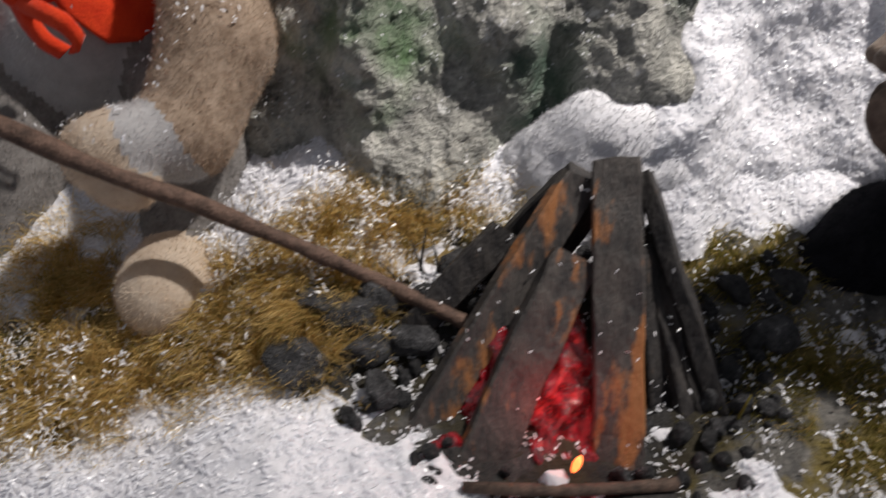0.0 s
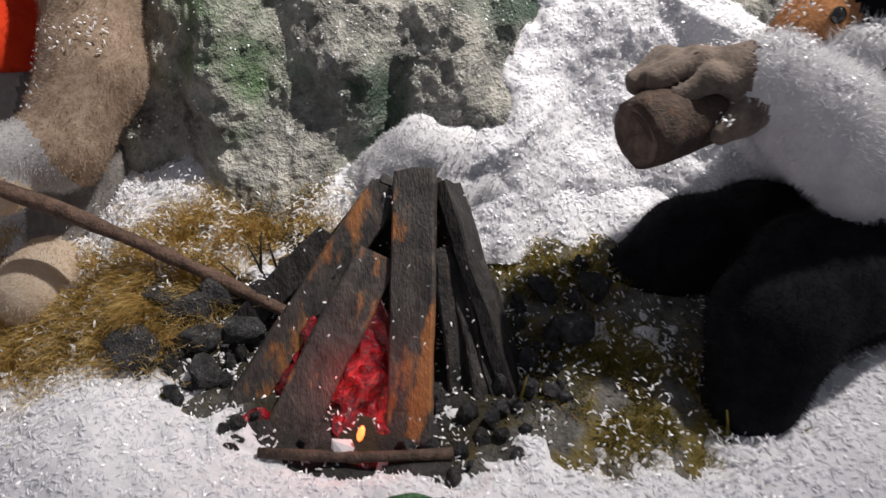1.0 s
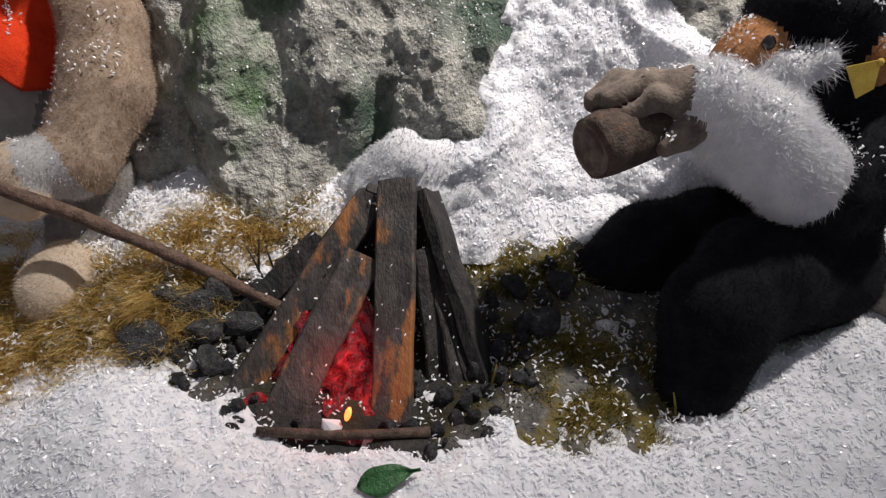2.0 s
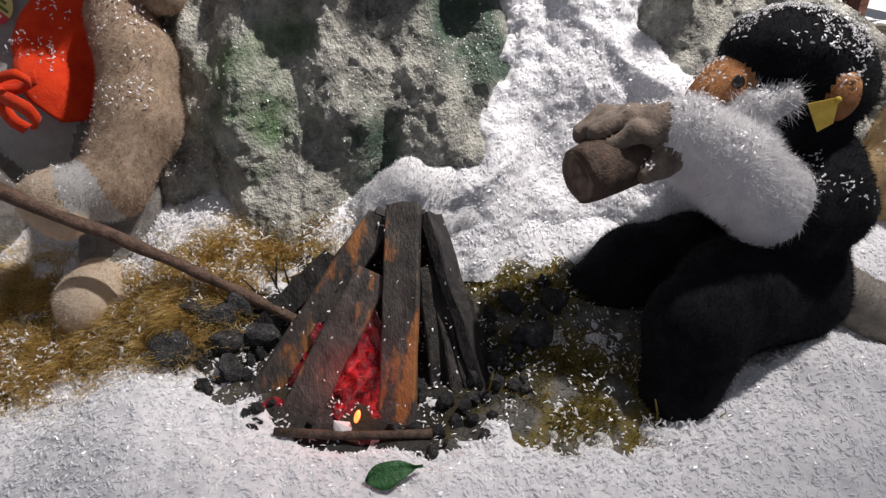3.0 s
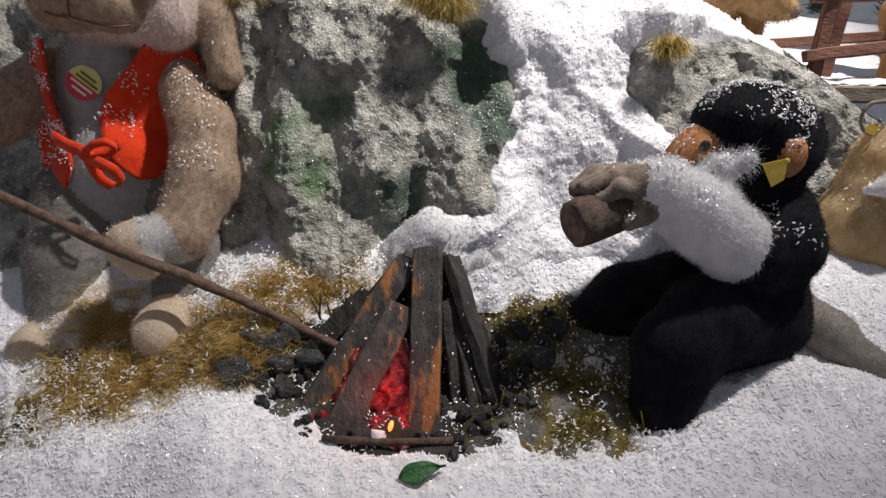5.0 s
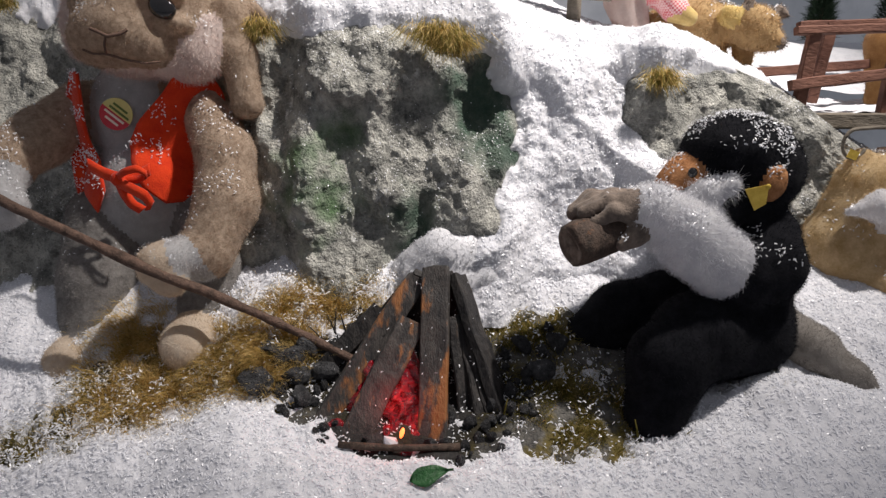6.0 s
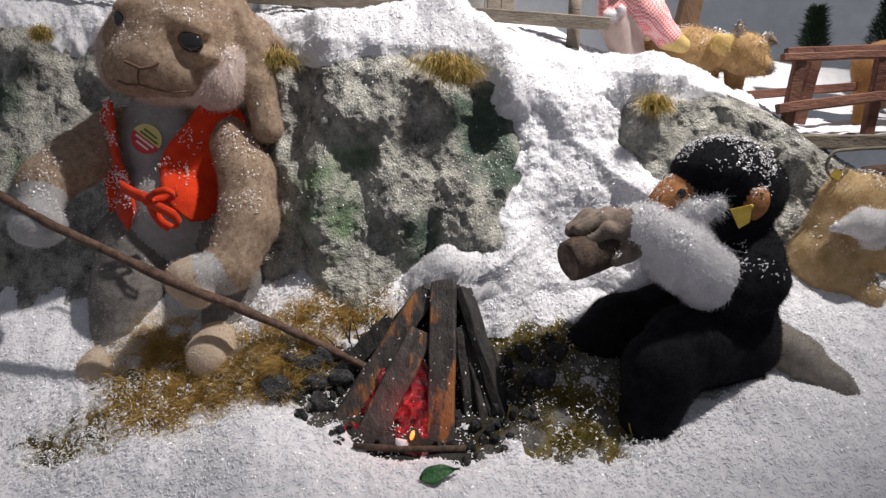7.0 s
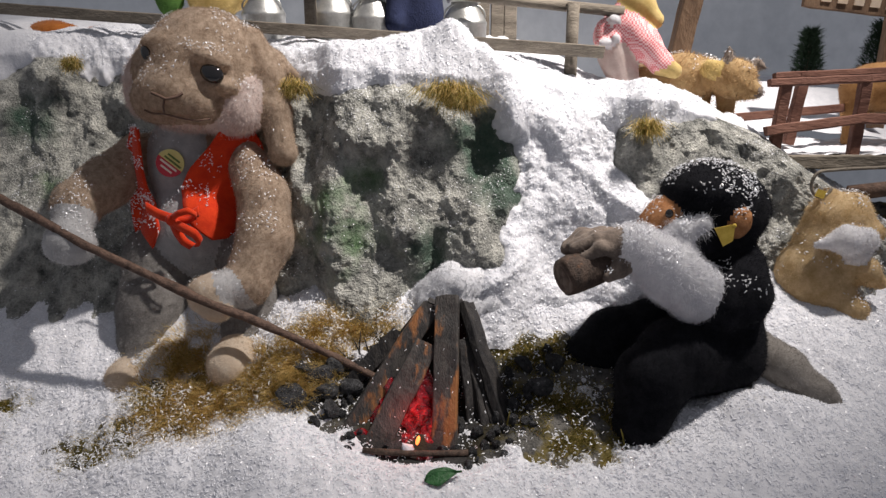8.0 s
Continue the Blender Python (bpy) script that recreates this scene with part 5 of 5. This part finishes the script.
brown_fur = material("brown_plush", (0.30, 0.15, 0.055), (0.48, 0.27, 0.11), 0.02, 0.003, 0.95, 0, 0.3, sheen=0.2, spec=0.1, thin=0.3)
yellow_fur = material("yellow_plush", (0.55, 0.40, 0.14), (0.75, 0.58, 0.26), 0.02, 0.003, 0.95, 0, 0.3, sheen=0.2, spec=0.1, thin=0.3)
calf_fur = material("calf_plush", (0.34, 0.215, 0.10), (0.60, 0.43, 0.23), 0.02, 0.003, 0.95, 0, 0.3, sheen=0.2, spec=0.1, thin=0.4)
rust_fur = material("rust_plush", (0.42, 0.13, 0.025), (0.60, 0.22, 0.05), 0.02, 0.003, 0.95, 0, 0.3, sheen=0.2, spec=0.1, thin=0.3)
green_fur = material("green_plush", (0.06, 0.14, 0.03), (0.12, 0.25, 0.06), 0.02, 0.003, 0.95, 0, 0.3, thin=0.3)

check = bpy.data.materials.new("pink_gingham")
check.use_nodes = True
nt = check.node_tree
co_, ck, b_ = nt.nodes.new("ShaderNodeTexCoord"), nt.nodes.new("ShaderNodeTexChecker"), nt.nodes["Principled BSDF"]
ck.inputs["Color1"].default_value, ck.inputs["Color2"].default_value, ck.inputs["Scale"].default_value = (0.62, 0.13, 0.15, 1), (0.80, 0.55, 0.54, 1), 330
nt.links.new(co_.outputs["Object"], ck.inputs["Vector"])
nt.links.new(ck.outputs[0], b_.inputs["Base Color"])
b_.inputs["Roughness"].default_value = 0.9


def ledge_z(x, y):
    """Height of the snowy ledge behind the brink."""
    top = float(rock_top(x))
    r = (y - float(wall_y(x, top))) / 0.42
    return top + 0.006 + 0.05 * r


wall = bar("wall_back", (-2.2, 1.6, 0.9), (2.6, 1.6, 0.9), 2.6, 0.05, glowing_wall_mat, None, (0, -1, 0), 0.0)
tagged(wall, "cloudy blue-grey painted back wall of the display, given a faint glow", "wall", kind="structure")

fence = thing("ledge_fence", label="weathered grey wooden fence above the snowy ledge", category="fence")
bar("rail", (-0.93, 0.562, 0.578), (0.297, 0.362, 0.4855), 0.020, 0.018, grey_wood, fence, (0, -1, 0), 0.0010, 3, cuts=30)
tube("top_rail", [(-0.80, 0.56, 0.690), (-0.3, 0.48, 0.632), (0.11, 0.412, 0.574), (0.335, 0.40, 0.552)], [0.009] * 4, grey_wood, fence, rough=0.0015)
for x, y, z in ((0.249, 0.392, 0.566), (-0.205, 0.480, 0.625)):
    tube("post", [(x, y, ledge_z(x, y) - 0.02), (x, y, (ledge_z(x, y) + z) / 2), (x, y, z)], [0.0115, 0.011, 0.011], grey_wood, fence, rough=0.0015)

tall = bar("tall_post", (0.468, 0.55, 0.40), (0.515, 0.55, 0.68), 0.036, 0.03, post_wood, None, (0, -1, 0), 0.001, 5, cuts=20)
tagged(tall, "tall dark brown wooden post standing behind the ledge", "post")
for k, x in enumerate((0.115, 0.145, 0.172)):
    ob = bar("old_board", (x, 0.70, 0.44), (x + 0.002, 0.70, 0.68), 0.027, 0.012, grey_wood, None, (0, -1, 0), 0.001, 20 + k, cuts=20)
    tagged(ob, "weathered upright grey board behind the fence", "board", "old boards")


def milk_can(x, y, z, s=1.0):
    can = thing("milk_can", (x, y, z), label="dull tin milk can with lid and wire handle", category="milk can", group="milk cans")
    lathe("body", [(0.034, 0), (0.036, 0.003), (0.037, 0.010), (0.0375, 0.060), (0.0385, 0.063), (0.0385, 0.067), (0.037, 0.069), (0.034, 0.076), (0.026, 0.088), (0.023, 0.093), (0.023, 0.100)], tin_mat, can)
    lathe("lid", [(0.0235, 0.098), (0.029, 0.099), (0.030, 0.103), (0.0285, 0.105), (0.020, 0.112), (0.006, 0.114)], tin_mat, can)
    a = np.linspace(-0.3, math.pi + 0.3, 16)
    tube("handle", np.stack([0.034 * np.cos(a), -0.012 + 0 * a, 0.086 + 0.020 * np.sin(a) - 0.008], 1), [0.0016] * 16, tin_mat, can, sides=6)
    can.scale = (s, s, s)
    return can


milk_can(-0.305, 0.545, 0.488, 1.06)
milk_can(-0.174, 0.525, 0.482, 1.14)
milk_can(-0.098, 0.520, 0.480, 1.05)
milk_can(0.070, 0.470, 0.468, 1.05)


def toy(name, blob, mats, label, fur=(90000, 0.005, 0.0005, 0.2), step=0.006):
    return tagged(part(name, blob.mesh(name, mats, step, [fur] * len(mats)), None), label, "toy")


b = Blob(0.012)
b.ball((-0.018, 0.53, 0.55), (0.052, 0.04, 0.09)).limb([(-0.05, 0.51, 0.60), (-0.055, 0.49, 0.54)], [0.02, 0.018])
toy("dressed_toy", b, [navy_mat], "toy figure in dark navy cloth behind the fence", (20000, 0.002, 0.0004, 0.1))
b = Blob(0.012)
b.ball((-0.755, 0.64, 0.528), (0.055, 0.035, 0.024)).ball((-0.655, 0.64, 0.522), (0.040, 0.035, 0.020))
toy("rust_plush_toy", b, [rust_fur], "rust-orange plush toy lying behind the fence")
b = Blob(0.01)
b.ball((-0.515, 0.64, 0.600), (0.028, 0.026, 0.042))
toy("green_plush_toy", b, [green_fur], "green plush toy sitting behind the fence")
b = Blob(0.012)
b.ball((-0.425, 0.64, 0.595), (0.055, 0.035, 0.040)).ball((-0.37, 0.64, 0.605), (0.022, 0.02, 0.03))
toy("yellow_plush_toy", b, [yellow_fur], "yellow plush toy sitting behind the fence")

b = Blob(0.010)
b.ball((0.360, 0.42, 0.568), (0.031, 0.030, 0.030)).limb([(0.375, 0.415, 0.556), (0.394, 0.410, 0.538)], [0.021, 0.014]).ball((0.345, 0.415, 0.598), 0.011).ball((0.380, 0.425, 0.600), 0.010).ball((0.402, 0.405, 0.534), (0.004, 0.005, 0.004), 4, melt=0.002)
b.limb([(0.336, 0.42, 0.540), (0.322, 0.42, 0.512)], [0.026, 0.030], 1).limb([(0.348, 0.408, 0.528), (0.374, 0.398, 0.500), (0.400, 0.390, 0.470)], [0.024, 0.024, 0.020], 1).limb([(0.402, 0.388, 0.464), (0.424, 0.388, 0.456)], [0.016, 0.014])
b.limb([(0.332, 0.42, 0.482), (0.346, 0.41, 0.440)], [0.032, 0.026], 2).limb([(0.306, 0.408, 0.528), (0.302, 0.404, 0.505)], [0.013, 0.012], 1).ball((0.316, 0.392, 0.538), (0.009, 0.006, 0.008), 3, melt=0.002).ball((0.305, 0.388, 0.500), (0.013, 0.007, 0.008), 3, melt=0.002).ball((0.322, 0.386, 0.508), (0.007, 0.006, 0.008), 3, melt=0.002)
toy("plush_bear", b, [yellow_fur, check, pink_fur, white_fur, eye_mat], "yellow plush bear in a pink gingham shirt", (40000, 0.003, 0.0004, 0.1))
b = Blob(0.012)
b.ball((0.460, 0.44, 0.445), (0.070, 0.042, 0.040)).ball((0.405, 0.44, 0.440), (0.038, 0.036, 0.034)).ball((0.532, 0.402, 0.442), (0.036, 0.030, 0.034)).ball((0.552, 0.390, 0.426), (0.020, 0.019, 0.018)).ball((0.566, 0.382, 0.420), (0.010, 0.010, 0.009), 2)
b.ball((0.490, 0.392, 0.460), (0.020, 0.008, 0.015), 1, (0, 25, 0)).limb([(0.515, 0.395, 0.470), (0.518, 0.397, 0.492)], [0.008, 0.005], 2).limb([(0.556, 0.41, 0.460), (0.572, 0.41, 0.468), (0.586, 0.41, 0.462)], [0.008, 0.007, 0.005], 2)
b.limb([(0.540, 0.45, 0.42), (0.545, 0.45, 0.36)], [0.018, 0.014]).limb([(0.500, 0.46, 0.43), (0.500, 0.46, 0.36)], [0.018, 0.014]).ball((0.536, 0.380, 0.452), 0.005, 3, melt=0.002)
ob = toy("plush_calf", b, [calf_fur, yellow_fur, brown_felt, eye_mat], "golden-brown plush calf on the snowy ledge", (110000, 0.009, 0.0005, 0.2))
dust("snow_dusting", ob, 500, "white snow flakes on the calf's back", 0.3, 0.03, (0.002, 0.005), 44)
b = Blob(0.012)
b.ball((0.850, 0.50, 0.425), (0.075, 0.045, 0.045)).ball((0.800, 0.49, 0.40), (0.024, 0.03, 0.045)).limb([(0.80, 0.49, 0.39), (0.80, 0.49, 0.33)], [0.018, 0.016]).limb([(0.90, 0.5, 0.39), (0.90, 0.5, 0.33)], [0.02, 0.016])
toy("brown_plush_cow", b, [brown_fur], "brown plush cow standing behind the wooden fence")

b = Blob(0.012)
b.ball((0.622, 0.230, 0.140), (0.062, 0.052, 0.064)).ball((0.632, 0.230, 0.195), (0.046, 0.042, 0.044)).ball((0.648, 0.232, 0.236), (0.050, 0.044, 0.040))
b.ball((0.626, 0.228, 0.268), (0.017, 0.010, 0.017)).ball((0.664, 0.214, 0.258), (0.016, 0.010, 0.018), 0, (0, 25, 0)).ball((0.684, 0.206, 0.218), (0.022, 0.022, 0.017))
b.limb([(0.598, 0.186, 0.203), (0.636, 0.180, 0.212), (0.668, 0.182, 0.212)], [0.006, 0.022, 0.016], 1, melt=0.005).ball((0.655, 0.180, 0.196), (0.022, 0.012, 0.020), 1, melt=0.005)
b.limb([(0.655, 0.205, 0.165), (0.680, 0.194, 0.160), (0.702, 0.190, 0.142)], [0.024, 0.018, 0.012]).limb([(0.650, 0.20, 0.112), (0.668, 0.186, 0.100)], [0.026, 0.020])
ob = toy("golden_plush_bear", b, [gold_fur, white_fur], "golden plush bear sitting in the snow by the rock", (160000, 0.006, 0.0004, 0.2), 0.005)
dust("snow_dusting", ob, 300, "white snow flakes on the golden bear", 0.2, 0.03, (0.002, 0.005), 45)
bm = bmesh.new()
bmesh.ops.create_cube(bm, size=1, matrix=pose(0.606, 0.215, 0.276, 0, 20, 0) @ Matrix.Diagonal((0.014, 0.002, 0.012, 1)))
part("tag_cloth", bm, yellow_mat, thing("ear_tag", label="small yellow cloth tag on the plush ear", category="tag"))
a = np.linspace(0.2, 4.4, 18)
hook = np.concatenate([np.stack([0.610 - 0.018 * np.sin(a[::-1]) * 0.9, 0.222 + 0 * a, 0.290 + 0.020 * np.cos(a[::-1])], 1), [(0.64, 0.224, 0.312), (0.72, 0.235, 0.314), (0.82, 0.25, 0.318)]])
tagged(tube("hooked_staff", hook, [0.0026] * len(hook), grey_wood, sides=8), "thin hooked shepherd's staff beside the golden bear", "staff")

# ---- the bridge with its red-brown rails ----
bridge = thing("footbridge", label="red-brown wooden footbridge with handrails", category="bridge")
bar("top_rail", (0.556, 0.32, 0.437), (0.95, 0.365, 0.452), 0.012, 0.014, red_wood, bridge, (0, -1, 0.2), 0.001, 31, cuts=24)
bar("top_rail", (0.600, 0.40, 0.447), (0.98, 0.45, 0.462), 0.011, 0.014, red_wood, bridge, (0, -1, 0.2), 0.001, 32, cuts=24)
bar("middle_rail", (0.558, 0.318, 0.361), (0.722, 0.330, 0.380), 0.016, 0.014, red_wood, bridge, (0, -1, 0.2), 0.001, 33, cuts=14)
bar("middle_rail", (0.718, 0.330, 0.380), (0.95, 0.365, 0.372), 0.016, 0.014, red_wood, bridge, (0, -1, 0.2), 0.001, 34, cuts=14)
bar("back_rail", (0.545, 0.45, 0.372), (0.98, 0.52, 0.402), 0.015, 0.012, red_wood, bridge, (0, -1, 0.2), 0.001, 35, cuts=20)
for x, y, z0, z1, lean_ in ((0.577, 0.326, 0.300, 0.440, 0.010), (0.718, 0.338, 0.300, 0.446, 0.004), (0.640, 0.404, 0.330, 0.450, 0.014), (0.860, 0.360, 0.300, 0.446, 0.004)):
    bar("post", (x, y, z0), (x + lean_, y, z1), 0.018, 0.014, red_wood, bridge, (0, -1, 0), 0.001, 36, cuts=12)
bar("deck_edge", (0.600, 0.312, 0.312), (1.05, 0.345, 0.312), 0.020, 0.02, grey_wood, bridge, (0, -1, 0), 0.001, 37, cuts=24)
bm = bmesh.new()
bmesh.ops.create_cube(bm, size=1, matrix=pose(0.90, 0.47, 0.306) @ Matrix.Diagonal((0.66, 0.30, 0.016, 1)))
part("deck", bm, grey_wood, bridge)
gx, gy = np.meshgrid(np.linspace(0.585, 1.2, 120), np.linspace(0.315, 0.60, 60), indexing="ij")
gz = 0.314 + 0.005 * fbm(gx, gy, 0, 0.04, 4, 17) + 0.006
tagged(part("deck_snow", mesh_of("deck_snow", np.stack([gx, gy, gz], -1).reshape(-1, 3), grid_faces(*gx.shape), [snow_mat]), None), "thin trodden snow lying on the bridge deck", "snow", kind="stuff")
gx, gy = np.meshgrid(np.linspace(0.3, 2.2, 160), np.linspace(0.58, 1.55, 80), indexing="ij")
gz = 0.33 + 0.09 * ss(0.58, 0.9, gy) + 0.02 * fbm(gx, gy, 0, 0.25, 4, 19)
tagged(part("snow_bank", mesh_of("snow_bank", np.stack([gx, gy, gz], -1).reshape(-1, 3), grid_faces(*gx.shape), [snow_mat]), None), "smooth white snow bank behind the bridge", "snow", kind="stuff")
tagged(tube("fallen_branch", [(0.70, 0.30, 0.262), (0.76, 0.29, 0.272), (0.84, 0.30, 0.28)], [0.012, 0.014, 0.012], bark_mat, rough=0.004), "mossy fallen branch lying below the bridge", "branch")


def fir(x, y, z, h, r, seed):
    t = thing("fir_tree", (x, y, z), label="small dark green artificial fir tree in the snow", category="tree", group="fir trees")
    tube("trunk", [(0, 0, -0.02), (0, 0, h * 0.5), (0.002, 0, h)], [0.006, 0.004, 0.001], bark_mat, t, sides=8)
    g = np.random.default_rng(seed)
    n = 2600
    s = g.uniform(0, 1, n) ** 0.8
    ang = g.uniform(0, 2 * np.pi, n)
    rad = r * (1 - s * 0.75) * g.uniform(0.1, 0.9, n)
    p = np.stack([rad * np.cos(ang), rad * np.sin(ang), s * h * 0.92 + 0.004], 1)
    way = np.stack([np.cos(ang), np.sin(ang), 0.9 + 0.6 * g.normal(0, 1, n)], 1)
    part("crown", strand_mesh("crown", p, way, g.uniform(0.012, 0.030, n), np.full(n, 0.0009), [needle_mat], np.zeros(n, int), 0.2, seed), None, t)


fir(0.912, 0.90, 0.425, 0.125, 0.040, 1)
fir(1.085, 0.90, 0.420, 0.150, 0.060, 2)
sign = thing("wooden_sign", label="dark brown wooden signboard on a post", category="sign")
bar("board", (0.735, 0.60, 0.602), (1.02, 0.60, 0.570), 0.055, 0.012, post_wood, sign, (0, -1, 0), 0.001, 40, cuts=16)
bar("post", (0.925, 0.62, 0.34), (0.930, 0.62, 0.66), 0.030, 0.02, post_wood, sign, (0, -1, 0), 0.001, 41, cuts=12)
for k in range(5):
    x = 0.775 + 0.032 * k
    bm = bmesh.new()
    bmesh.ops.create_cube(bm, size=1, matrix=pose(x, 0.5925, 0.5985 - 0.112 * (x - 0.735), 0, 6, 0) @ Matrix.Diagonal((0.019, 0.003, 0.020, 1)))
    part("letter_bar", bm, cream_fur, sign, "pale painted bar")
